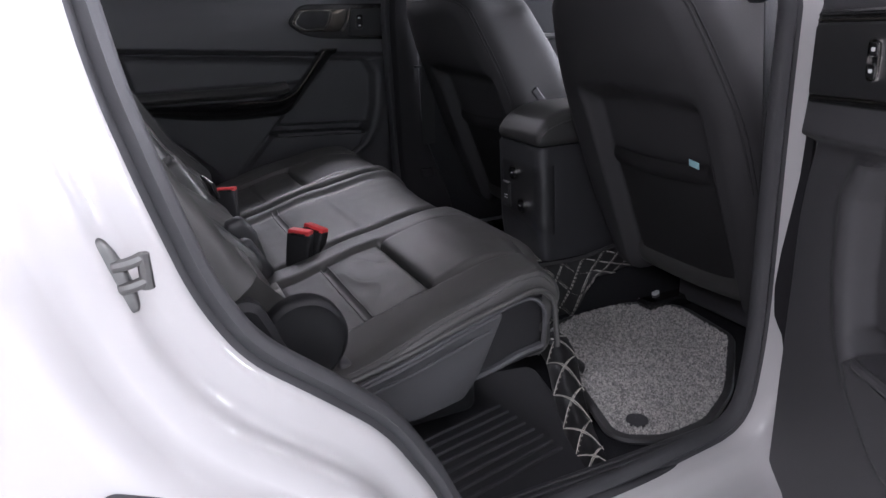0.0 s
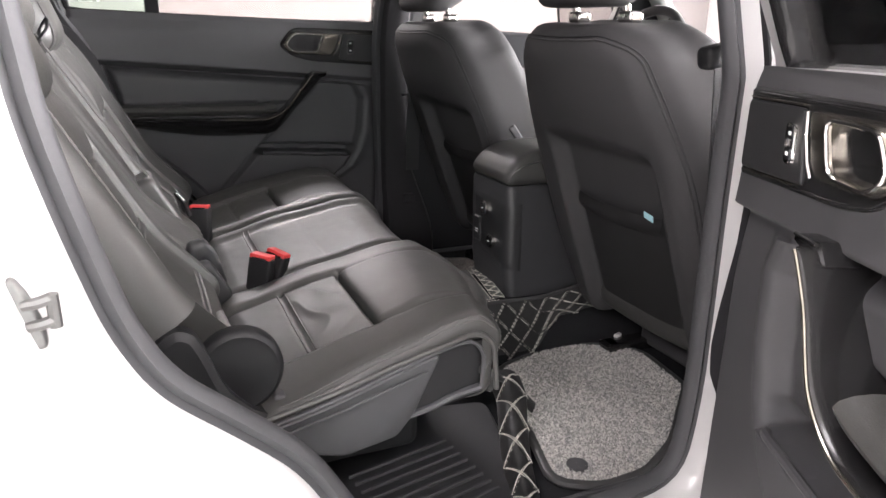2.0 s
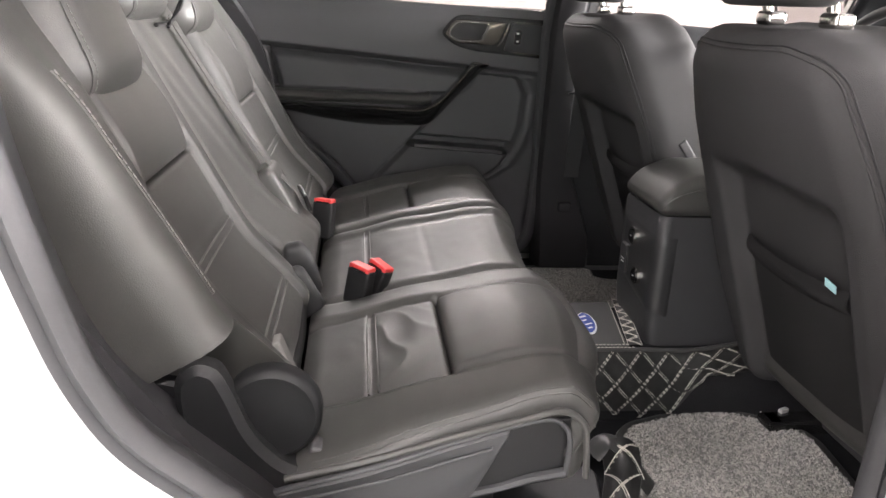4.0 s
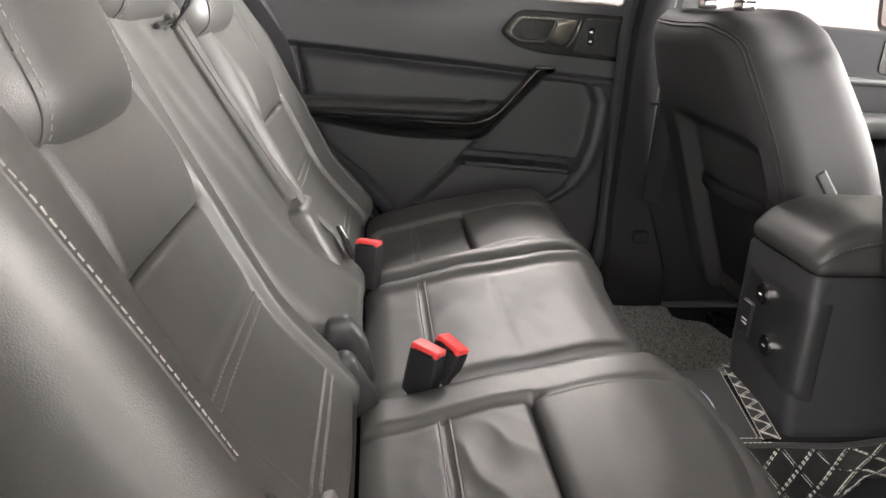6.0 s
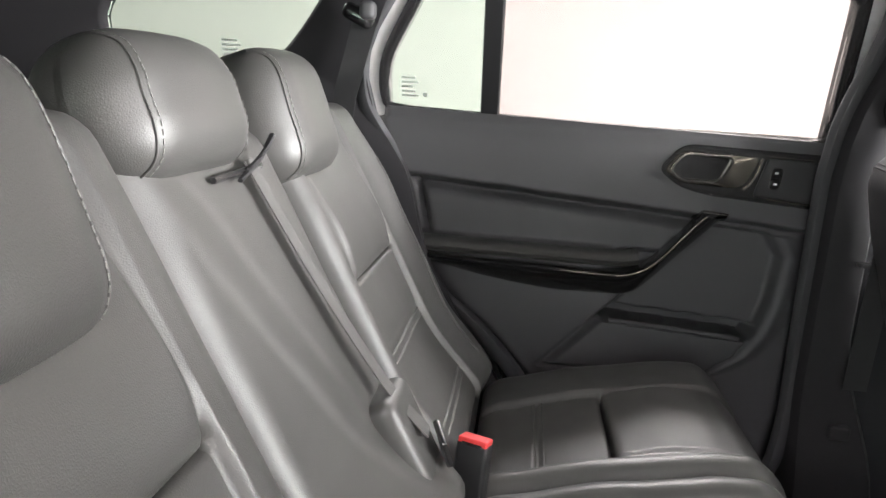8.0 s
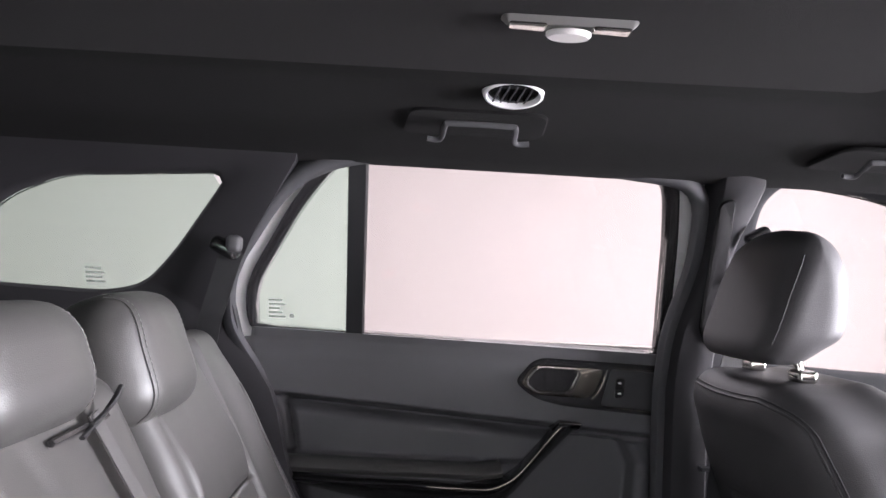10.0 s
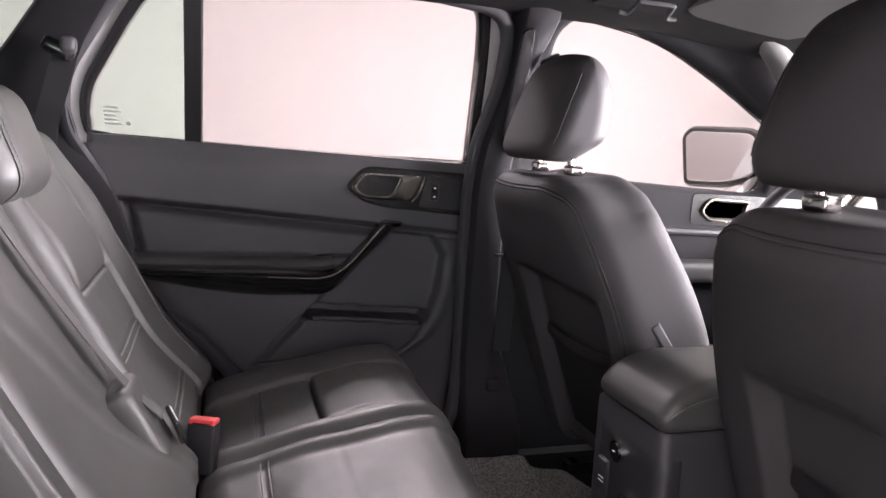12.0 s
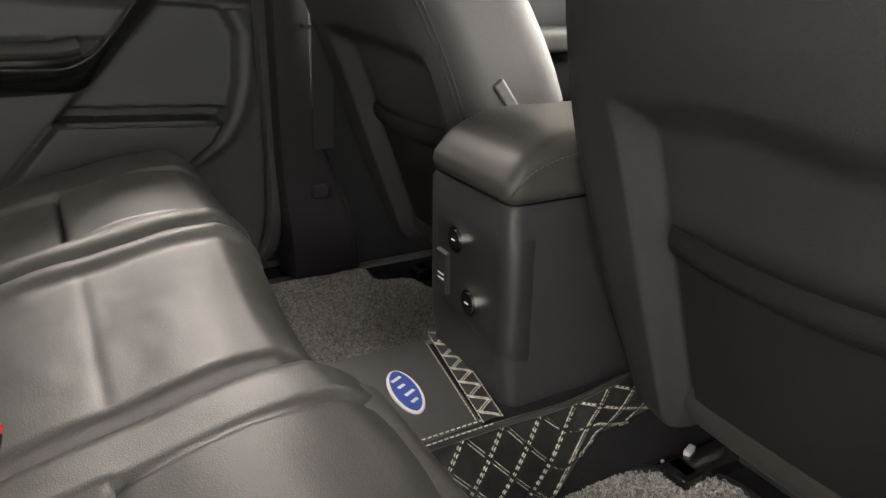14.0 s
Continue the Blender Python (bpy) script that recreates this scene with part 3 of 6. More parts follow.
def door_depth(x, z, xr=0.778):
    """How far the trim stands into the cabin, from the door's plane."""
    d = 0.0
    ledge = 1.242 - 0.073 * max(0, x + 0.1)
    d += 0.024 * smoothstep(ledge - 0.006, ledge + 0.010, z) * (1 - 0.5 * smoothstep(1.32, 1.385, z))
    # padded insert over the armrest, with a deep groove round it
    span = smoothstep(-0.10, -0.09, x) * smoothstep(0.52, 0.49, x)
    d -= 0.016 * gauss(z - ledge + 0.010, 0.008) * span
    left = -0.088 + 0.23 * (1.232 - z)
    d -= 0.014 * gauss(x - left, 0.006) * smoothstep(1.11, 1.13, z) * smoothstep(ledge + 0.004, ledge - 0.006, z)
    inside = smoothstep(left, left + 0.02, x) * smoothstep(0.06, -0.03, x - 0.40 - 0.94 * (z - 1.081))
    d += 0.012 * inside * smoothstep(1.112, 1.127, z) * smoothstep(ledge - 0.012, ledge - 0.035, z)
    # armrest
    arm = smoothstep(-0.115, -0.06, x) * smoothstep(0.36, 0.30, x)
    low = 1.072 - 0.10 * max(0.0, min(0.3, x))
    d += 0.034 * arm * smoothstep(low - 0.010, low + 0.008, z) * smoothstep(1.128, 1.112, z)
    # sunk field in front of the pull handle, with a broad rounded frame
    right = along(z, [(1.19, 0.610), (1.166, 0.645), (1.124, 0.668), (1.028, 0.660), (0.960, 0.640), (0.905, 0.605), (0.865, 0.548), (0.84, 0.48)])
    u = max(x - right, z - 1.190 + 0.10 * max(0.0, x - 0.55), 0.75 * (0.405 + 0.93 * (z - 1.064) - x), 0.845 - z)
    d -= 0.026 * smoothstep(0.007, -0.009, u) * smoothstep(ledge - 0.01, ledge - 0.02, z)
    d += 0.010 * gauss(u - 0.022, 0.018) * (x > 0.5) * (z < 1.17)
    # map pocket: a proud front with a deep slot over it
    lip = 0.963 - 0.058 * (x - 0.346)
    field = smoothstep(0.004, -0.012, u)
    d += 0.046 * field * smoothstep(lip + 0.002, lip - 0.006, z)
    d -= 0.040 * field * smoothstep(lip - 0.004, lip + 0.003, z) * smoothstep(lip + 0.030, lip + 0.018, z)
    # rounded rim
    edge = min(x - door_left(z), xr - x, z - 0.60)
    d -= 0.03 * smoothstep(0.03, 0.0, edge)
    return d


def rear_door(s, label):
    """The rear door's inner side, in the car's own frame; s = 1 is the far side."""
    door = thing("car_door", label, "car door")

    def P(x, z, d):
        return (x, s * (y_door(z) - d), z)

    nz, nx = 230, 200
    xr = 0.778 if s > 0 else 0.806
    front, back = [], []
    for j in range(nz + 1):
        row, rb = [], []
        for i in range(nx + 1):
            z0, z1 = 0.60, 1.384 - 0.022 * i / nx
            z = z0 + (z1 - z0) * j / nz
            xl = door_left(z)
            xe = xr + (0.034 * smoothstep(1.25, 1.05, z) if s < 0 else 0.0)
            x = xl + (xe - xl) * i / nx
            row.append(P(x, z, door_depth(x, z, xe)))
            rb.append((x, s * (y_door(z) + 0.10), z))
        front.append(row)
        back.append(rb)
    bm = bmesh.new()
    f = [[bm.verts.new(p) for p in r] for r in front]
    bk = [[bm.verts.new(r[i]) for i in (0, nx)] for r in back]
    for j in range(nz):
        for i in range(nx):
            bm.faces.new((f[j][i], f[j][i + 1], f[j + 1][i + 1], f[j + 1][i]))
        bm.faces.new((bk[j][0], f[j][0], f[j + 1][0], bk[j + 1][0]))
        bm.faces.new((bk[j][1], f[j][nx], f[j + 1][nx], bk[j + 1][1]))
        bm.faces.new((bk[j][0], bk[j][1], bk[j + 1][1], bk[j + 1][0]))
    bm.faces.new([bk[nz][0]] + f[nz] + [bk[nz][1]])
    bm.faces.new([bk[0][0]] + f[0] + [bk[0][1]])
    part("trim_panel", bm, PLASTIC, door, "moulded charcoal door trim", sharp=60)
    # painted outer skin with window frame
    skin = [(-0.25, 1.37), (-0.22, 1.22), (-0.14, 1.02), (0.0, 0.86), (0.12, 0.70), (0.18, 0.53), (0.79, 0.53), (0.79, 1.37)]
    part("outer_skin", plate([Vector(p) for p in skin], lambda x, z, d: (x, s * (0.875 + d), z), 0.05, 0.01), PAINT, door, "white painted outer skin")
    frame_out = rounded([(-0.215, 1.362), (0.778, 1.342), (0.772, 1.60), (0.755, 1.790), (0.40, 1.795), (-0.03, 1.785), (-0.13, 1.68), (-0.222, 1.50)], [0.004, 0.004, 0.1, 0.05, 0.1, 0.05, 0.1, 0.06])
    both = rounded([(-0.160, 1.387), (0.717, 1.360), (0.702, 1.50), (0.690, 1.62), (0.668, 1.738), (0.40, 1.742), (0.012, 1.726), (-0.06, 1.64), (-0.160, 1.47)], [0.006, 0.006, 0.05, 0.05, 0.045, 0.1, 0.03, 0.06, 0.05])
    mid = inset(rays_of(both, (0.25, 1.54), 144), -0.018)
    ring_panel("window_frame", mid, both, (0.25, 1.54), lambda z: y_door(z) - 0.006, s, GLOSS, door, thick=0.05, label="black window frame")
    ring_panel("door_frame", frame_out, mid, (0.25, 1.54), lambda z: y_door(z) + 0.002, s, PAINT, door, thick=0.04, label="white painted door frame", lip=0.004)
    part("divider_bar", loft([[P(x, z, d) for x, d in ((0.031, 0.0), (0.033, 0.008), (0.066, 0.008), (0.069, 0.0), (0.069, -0.03), (0.031, -0.03))] for z in (1.375, 1.50, 1.62, 1.732)], cap=True), DARK, door, "black upright divider bar")
    pane("window_pane", WIN_MAIN, lambda z: y_door(z) + 0.022, s, GLASS_CLEAR, door, "clear side window")
    pane("window_pane", WIN_QUARTER, lambda z: y_door(z) + 0.018, s, GLASS_GREEN, door, "green tinted fixed quarter pane")
    # maker's print in the corner of the fixed pane
    for k in range(5):
        part("glass_print", plate([Vector(p) for p in ((-0.135, 1.404 + 0.009 * k), (-0.100 - 0.006 * (k % 3), 1.404 + 0.009 * k), (-0.100 - 0.006 * (k % 3), 1.408 + 0.009 * k), (-0.135, 1.408 + 0.009 * k))],
                                  lambda x, z, d: (x, s * (y_door(z) + 0.016 - d), z), 0.001, 0.0002), PRINT, door, smooth=False)
    part("glass_print", plate([Vector((-0.086 + 0.005 * math.cos(a), 1.409 + 0.005 * math.sin(a))) for a in [k * 0.6283 for k in range(10)]], lambda x, z, d: (x, s * (y_door(z) + 0.016 - d), z), 0.001, 0.0002), PRINT, door, smooth=False)
    # gloss panel, handle bezel and switch
    gl = rounded([(0.440, 1.346), (0.772, 1.338), (0.772, 1.226), (0.50, 1.244), (0.44, 1.258), (0.396, 1.292)], [0.03, 0.004, 0.004, 0.03, 0.03, 0.02])
    part("gloss_panel", plate(gl, lambda x, z, d: P(x, z, 0.012 + d), 0.014, 0.003), GLOSS, door, "gloss black handle panel")
    rim_line = [P(p.x, p.y, 0.0262) for p in inset(gl, 0.006)]
    part("panel_edge", sweep(rim_line, circle(0.0016, 6), closed=True, up=(0, s, 0)), GLOSS, door)
    bz = rounded([(0.437, 1.334), (0.592, 1.329), (0.566, 1.262), (0.443, 1.266), (0.408, 1.290)], [0.02, 0.012, 0.025, 0.02, 0.012])
    bzi = rounded([(0.446, 1.324), (0.538, 1.322), (0.518, 1.277), (0.446, 1.277), (0.424, 1.293)], [0.014, 0.010, 0.014, 0.014, 0.010])
    c = (0.482, 1.300)
    o, h = rays_of(bz, c, 72), rays_of(bzi, c, 72)
    bezel = part("handle_bezel", loft([[P(p.x, p.y, 0.024) for p in o], [P(p.x, p.y, 0.031) for p in inset(o, 0.002)], [P(p.x, p.y, 0.036) for p in inset(h, -0.006)], [P(p.x, p.y, 0.036) for p in inset(h, -0.003)], [P(p.x, p.y, 0.033) for p in h], [P(p.x, p.y, 0.002) for p in h]]), SATIN, door, "champagne satin metal bezel")
    part("bezel_rim", sweep([P(p.x, p.y, 0.0365) for p in inset(h, -0.003)], circle(0.0022, 6), closed=True, up=(0, s, 0)), CHROME, bezel, "bright polished rim")
    part("bezel_edge", sweep([P(x, z, 0.0305) for x, z in ((0.596, 1.326), (0.590, 1.300), (0.578, 1.275), (0.566, 1.262))], circle(0.0022, 6), up=(0, s, 0)), CHROME, bezel)
    part("handle_cup", plate(h, lambda x, z, d: P(x, z, -0.004 + d), 0.005, 0.001), DARK, door)
    lv = rounded([(0.474, 1.318), (0.530, 1.316), (0.513, 1.281), (0.470, 1.282)], 0.008)
    part("door_handle", plate(lv, lambda x, z, d: P(x, z, 0.004 + d), 0.014, 0.005), GLOSS, door, "black pull lever")
    sw = rounded([(0.606, 1.328), (0.768, 1.323), (0.768, 1.238), (0.586, 1.250)], 0.008)
    part("switch_panel", plate(sw, lambda x, z, d: P(x, z, 0.024 + d), 0.006, 0.002), SATIN_BLACK, door)
    for za, zb in ((1.331, 1.3265), (1.2465, 1.2345)):
        part("panel_line", sweep([P(0.612, za, 0.028), P(0.766, zb, 0.028)], circle(0.0013, 6), up=(0, s, 0)), SATIN, door, "thin bright line")
    rim = rounded([(0.614, 1.312), (0.638, 1.312), (0.634, 1.266), (0.610, 1.266)], 0.010)
    ri = inset(rim, 0.0025)
    part("switch_rim", loft([[P(p.x, p.y, 0.029) for p in rim], [P(p.x, p.y, 0.0335) for p in inset(rim, 0.001)], [P(p.x, p.y, 0.0335) for p in inset(rim, 0.002)], [P(p.x, p.y, 0.029) for p in ri]]), CHROME, door, "thin chrome switch rim")
    part("switch_bed", plate(ri, lambda x, z, d: P(x, z, 0.028 + d), 0.003, 0.001), GLOSS, door)
    for zc in (1.300, 1.278):
        part("window_switch", plate(rounded([(0.614, zc - 0.008), (0.631, zc - 0.008), (0.633, zc + 0.008), (0.616, zc + 0.008)], 0.004), lambda x, z, d: P(x, z, 0.030 + d), 0.004, 0.0015), GLOSS, door)
        part("switch_mark", plate(rounded([(0.620, zc - 0.002), (0.627, zc - 0.002), (0.627, zc + 0.002), (0.620, zc + 0.002)], 0.001), lambda x, z, d: P(x, z, 0.0335 + d), 0.001, 0.0003), WHITE, door)
    # rounded rim of the map pocket
    def lip_z(x):
        return 0.963 - 0.058 * (x - 0.346)

    edge = curve([P(x, lip_z(x) + 0.001, 0.018) for x in (0.335, 0.42, 0.52, 0.585)] + [P(0.606, 0.945, 0.010)], 6)
    part("pocket_rim", sweep(edge, circle(0.006, 8), up=(0, s, 0)), PLASTIC, door, "rounded pocket rim")
    # armrest pad, and the gloss band that runs under it and turns up into the pull handle
    pad = [P(x, z, 0.030) for x, z in ((-0.085, 1.106), (0.0, 1.105), (0.12, 1.104), (0.25, 1.103), (0.34, 1.104), (0.375, 1.110))]
    part("armrest_pad", sweep(curve(pad, 6), circle(0.036, 14, 0.0165)), LEATHER, door, "padded leather armrest top")
    upper = curve([(-0.075, 1.088, 0), (0.05, 1.084, 0), (0.20, 1.082, 0), (0.31, 1.079, 0), (0.355, 1.082, 0), (0.400, 1.105, 0), (0.446, 1.154, 0), (0.480, 1.196, 0), (0.492, 1.208, 0)], 6)
    lower = curve([(-0.075, 1.066, 0), (0.05, 1.040, 0), (0.18, 1.023, 0), (0.30, 1.021, 0), (0.366, 1.026, 0), (0.402, 1.052, 0), (0.450, 1.106, 0), (0.505, 1.166, 0), (0.540, 1.203, 0)], 6)
    rows = []
    for k, (a, b) in enumerate(zip(upper, lower)):
        rise = smoothstep(0.62, 0.80, k / (len(upper) - 1))
        row = []
        for f, d in ((0.0, 0.020), (0.0, 0.060), (0.02, 0.068), (0.08, 0.072), (0.16, 0.070), (0.45, 0.057 + 0.006 * rise), (0.80, 0.034), (0.96, 0.022), (1.0, 0.010), (1.0, -0.030), (0.4, -0.030)):
            q = a.lerp(b, f)
            row.append(P(q.x, q.y, d - (0.008 * rise if d > 0.05 else 0.0)))
        rows.append(row)
    part("pull_handle", loft(rows, cap=True), GLOSS, door, "gloss black armrest band rising into a pull handle", sharp=50)
    # satin strip stands in for the highlight along the handle's gloss edge
    line = [P(q.x, q.y, 0.0725 - 0.008 * smoothstep(0.62, 0.80, (k + 13) / (len(upper) - 1))) for k, q in enumerate([a.lerp(b, 0.07) for a, b in zip(upper, lower)][13:])]
    part("highlight_strip", sweep(line, circle(0.0021, 8), up=(0, s, 0)), SATIN, door, "thin satin strip for the highlight on the pull handle")
    tip = rounded([(0.476, 1.196), (0.500, 1.196), (0.536, 1.199), (0.544, 1.212), (0.496, 1.216)], 0.006)
    part("handle_cap", plate(tip, lambda x, z, d: P(x, z, 0.010 + d), 0.038, 0.006), GLOSS, door)
    part("cap_glint", sweep([P(0.492, 1.214, 0.047), P(0.541, 1.2115, 0.046)], circle(0.0022, 6), up=(0, s, 0)), CHROME, door, "bright end of the handle")
    return door


# black double seal over the far wheel arch
arch_line = [(-0.045, 1.030), (0.0, 0.976), (0.042, 0.940), (0.085, 0.897), (0.116, 0.855), (0.14, 0.80)]
part("arch_seal", sweep(curve([(x, 0.735, z) for x, z in arch_line], 8), circle(0.011, 10, 0.008), up=(0, 1, 0)), GLOSS, car, "black rubber seal over the wheel arch")
part("arch_seal", sweep(curve([(x - 0.020, 0.725, z - 0.022) for x, z in arch_line], 8), circle(0.007, 8), up=(0, 1, 0)), DARK, car)

rear_door(1, "closed rear car door with charcoal trim and satin handle bezel")
near_door = rear_door(-1, "open rear car door with charcoal trim and satin handle bezel")
HINGE, SWING = (0.76, -0.855), 62.5
near_door.matrix_world = pose(HINGE[0] + 0.015, HINGE[1] - 0.008, -0.045, 0, 0, SWING) @ pose(-HINGE[0] , -HINGE[1], 0)


# ---------------------------------------------------------------- rear bench
def cushion_height(x, y, y0, y1, inserts, creases=(), plain=()):
    """Height of a cushion's top over its mean level."""
    c, w = (y0 + y1) / 2, (y1 - y0)
    z = -0.048 * smoothstep(0.31, 0.08, x) + 0.026 * smoothstep(0.27, 0.46, x) - 0.035 * smoothstep(0.48, 0.56, x)
    for a, b in inserts:
        m, h = (a + b) / 2, (b - a) / 2
        if m < 0.1 and m > -0.1:
            z -= 0.008 * smoothstep(h + 0.012, h - 0.012, abs(y - m))
            z -= (0.0035 * gauss(x - 0.186, 0.006) + 0.0012 * gauss(x - 0.306, 0.008)) * smoothstep(h + 0.004, h - 0.004, abs(y - m))
            continue
        field = smoothstep(h + 0.012, h - 0.012, abs(y - m))
        z -= 0.010 * field
        z += 0.016 * field * smoothstep(0.58, 0.36, x) * (x > 0.300)
        dx = x - 0.300
        z -= (0.036 * math.exp(-dx / 0.016) if dx > 0 else 0.018 * gauss(dx, 0.006)) * smoothstep(h + 0.004, h - 0.008, abs(y - m))
        z -= 0.005 * gauss(x - 0.188, 0.006) * smoothstep(h + 0.004, h - 0.004, abs(y - m))
        z -= 0.006 * gauss(abs(y - m) - h, 0.006)
    for yc in creases:
        z -= 0.016 * gauss(y - yc, 0.012)
        z += 0.006 * gauss(y - yc - 0.035, 0.02) + 0.006 * gauss(y - yc + 0.035, 0.02)
    z += 0.0020 * noise.noise((x * 9, y * 9, 3.1)) + 0.0010 * noise.noise((x * 30, y * 22, 1.7))
    return z


def cushion(name, y0, y1, inserts, creases, parent, wrinkle=None, label=""):
    w, cy = y1 - y0, (y0 + y1) / 2
    x0, x1, zt, th, r = 0.085, 0.555, 0.912, (0.095 if y0 < -0.5 else 0.17), (0.030 if y0 < -0.5 else 0.045)

    def fn(p):
        x, y, z = p.x + (x0 + x1) / 2, p.y + cy, p.z
        top = smoothstep(-th / 2, th / 2, z)
        hgt = cushion_height(x, y, y0, y1, inserts, creases)
        if wrinkle:
            wx, wy = x - wrinkle[0], y - wrinkle[1]
            bow = wx + 0.35 * wy + 6.0 * wy * wy
            fold = abs(math.sin(62 * bow + 2.2 * noise.noise((x * 11, y * 11, 0))))
            hgt += 0.0060 * gauss(wx, 0.045) * gauss(wy, 0.085) * (0.6 - fold ** 0.6)
        for a, b in inserts:
            m, hw = (a + b) / 2, (b - a) / 2
            if abs(m) > 0.1 and x > 0.300:
                x -= 0.016 * gauss((x - 0.318) / 0.014, 1.0) * smoothstep(hw + 0.004, hw - 0.010, abs(y - m)) * top
        # the nose sits further back towards the middle of the bench
        x -= ((0.014 + 0.014 * smoothstep(-0.30, -0.17, y)) if y0 < -0.5 else (0.010 + 0.036 * smoothstep(0.36, -0.12, y))) * max(0.0, (x - 0.30) / 0.255)
        # the nose rolls under
        x += 0.012 * (1 - top) * 0 - 0.05 * (1 - top) * smoothstep(0.4, 0.56, x)
        if y0 < -0.5:
            out = smoothstep(-0.33, -0.62, y)
            x -= 0.065 * out * max(0.0, (x - 0.30) / 0.255)
            y -= 0.045 * smoothstep(-0.45, -0.62, y) * smoothstep(0.45, 0.10, x)
        return Vector((x, y, zt - th / 2 + z + hgt * top))

    ob = part(name, softbox((x1 - x0, w, th), r, (150, int(w * 170), 6), fn), LEATHER, parent, label, sharp=75)
    if y0 < -0.5:
        # twin seam along the outer edge and down the front corner
        for a, rad in ((42, 0.0010), (56, 0.0010)):
            ca, sa = r * (1 - math.cos(radians(a))), r * (1 - math.sin(radians(a)))
            hx, hy, hz = (x1 - x0) / 2, w / 2, th / 2
            line = [fn(Vector((-hx + r + (2 * hx - 2 * r) * k / 30, -hy + ca, hz - sa))) for k in range(31)]
            line += [fn(Vector((hx - 0.42 * r, -hy + 0.42 * r * (1 + (a > 50)), hz - 0.42 * r)))]
            line += [fn(Vector((hx - sa, -hy + ca, hz - r - 0.05 * k))) for k in (0, 0.4, 0.8)]
            part("outer_seam", sweep(line, circle(rad, 6)), LEATHER, parent)
            part("outer_stitching", stitches([q + Vector((0, -0.0003, 0.0005)) for q in line], 0.0045, 0.0018, 0.0004), THREAD_DARK, parent)
    return ob


def top_of(x, y, y0, y1, inserts, creases=()):
    return 0.912 + cushion_height(x, y, y0, y1, inserts, creases)


bench_r = thing("rear_seat", "black leather single rear seat with tilted backrest", "car seat", "rear seats")
bench_l = thing("rear_seat", "black leather double rear seat with tilted backrest", "car seat", "rear seats")
NEAR = (-0.600, -0.168, [(-0.500, -0.250)], [])
WIDE = (-0.163, 0.660, [(-0.135, 0.165), (0.262, 0.500)], [0.214])
cushion("cushion", *NEAR, bench_r, wrinkle=(0.235, -0.36), label="creased black leather seat cushion")
cushion("cushion", *WIDE, bench_l, label="black leather double seat cushion")
for par, spec in ((bench_r, NEAR), (bench_l, WIDE)):
    for a, b in spec[2]:
        for dx in ((0.180, 0.192) if abs(a + b) < 0.2 else (0.182, 0.195)):
            line = [(dx, a + (b - a) * k / 20, top_of(dx, a + (b - a) * k / 20, *spec) + 0.0006) for k in range(21)]
            part("seam", sweep(line, circle(0.0016, 6)), LEATHER, par)
# plastic side shield and frame under the near cushion
def side_y(x):
    return -0.664 + 0.055 * smoothstep(0.10, 0.46, x)


def side_at(x, z, d=0.0):
    return (x, side_y(x) + 0.22 * max(0.0, 0.86 - z) - d, z)


shield = rounded([(0.072, 0.848), (0.19, 0.873), (0.28, 0.889), (0.352, 0.898), (0.308, 0.800), (0.285, 0.772), (0.20, 0.770), (0.13, 0.800)], [0.006, 0.02, 0.02, 0.01, 0.02, 0.008, 0.01, 0.01])
part("side_shield", plate(shield, lambda x, z, d: side_at(x, z, d - 0.006), 0.012, 0.003), PLASTIC_PALE, bench_r, "grey plastic side shield")
part("shield_crease", sweep([side_at(x, z, 0.005) for x, z in ((0.10, 0.838), (0.20, 0.857), (0.328, 0.876))], circle(0.0022, 6)), PLASTIC_PALE, bench_r)
part("shield_lip", sweep(curve([side_at(x, z, 0.002) for x, z in ((0.074, 0.851), (0.19, 0.876), (0.28, 0.892), (0.355, 0.902), (0.398, 0.905), (0.420, 0.893), (0.430, 0.868), (0.432, 0.812))], 8), circle(0.0040, 8, 0.0032)), PLASTIC_PALE, bench_r, "rounded grey rim of the shield")
# dark plate stands for the shade inside the shield's opening
part("opening_shade", plate([Vector(p) for p in ((0.29, 0.79), (0.44, 0.80), (0.43, 0.90), (0.33, 0.90))], lambda x, z, d: (x, side_y(x) + 0.010 + 0.22 * max(0.0, 0.86 - z) - d, z), 0.006, 0.002), DARK, bench_r, "dark plate for the shade in the opening under the cushion")
part("opening_sill", sweep(curve([side_at(0.305, 0.800, -0.004), side_at(0.345, 0.803, -0.002), side_at(0.385, 0.812, 0.0), side_at(0.430, 0.816, 0.0)], 6), circle(0.008, 8, 0.006)), PLASTIC_PALE, bench_r)
# leather bead between the cushion and its shield, round the front corner
bead = curve([(0.085, -0.655, 0.860), (0.19, -0.649, 0.880), (0.28, -0.635, 0.897), (0.362, -0.622, 0.909), (0.415, -0.612, 0.914), (0.446, -0.606, 0.892), (0.455, -0.602, 0.860), (0.462, -0.598, 0.805)], 8)
part("piping", sweep(bead, circle(0.0045, 10)), LEATHER, bench_r, "rounded leather piping")
part("nose_skirt", place(softbox((0.075, 0.40, 0.135), 0.030, (3, 12, 4), lambda p: Vector((p.x - 0.065 * smoothstep(0.0, -0.20, p.y), p.y, p.z))), pose(0.492, -0.393, 0.850)), LEATHER, bench_r, "leather front roll of the cushion")
# frames coloured near black for the shaded void under the cushions
part("seat_frame", rbox((0.24, -0.36, 0.72), (0.26, 0.28, 0.12), 0.02), DARK, bench_r)
part("seat_frame", rbox((0.28, 0.24, 0.70), (0.34, 0.78, 0.14), 0.02), DARK, bench_l)

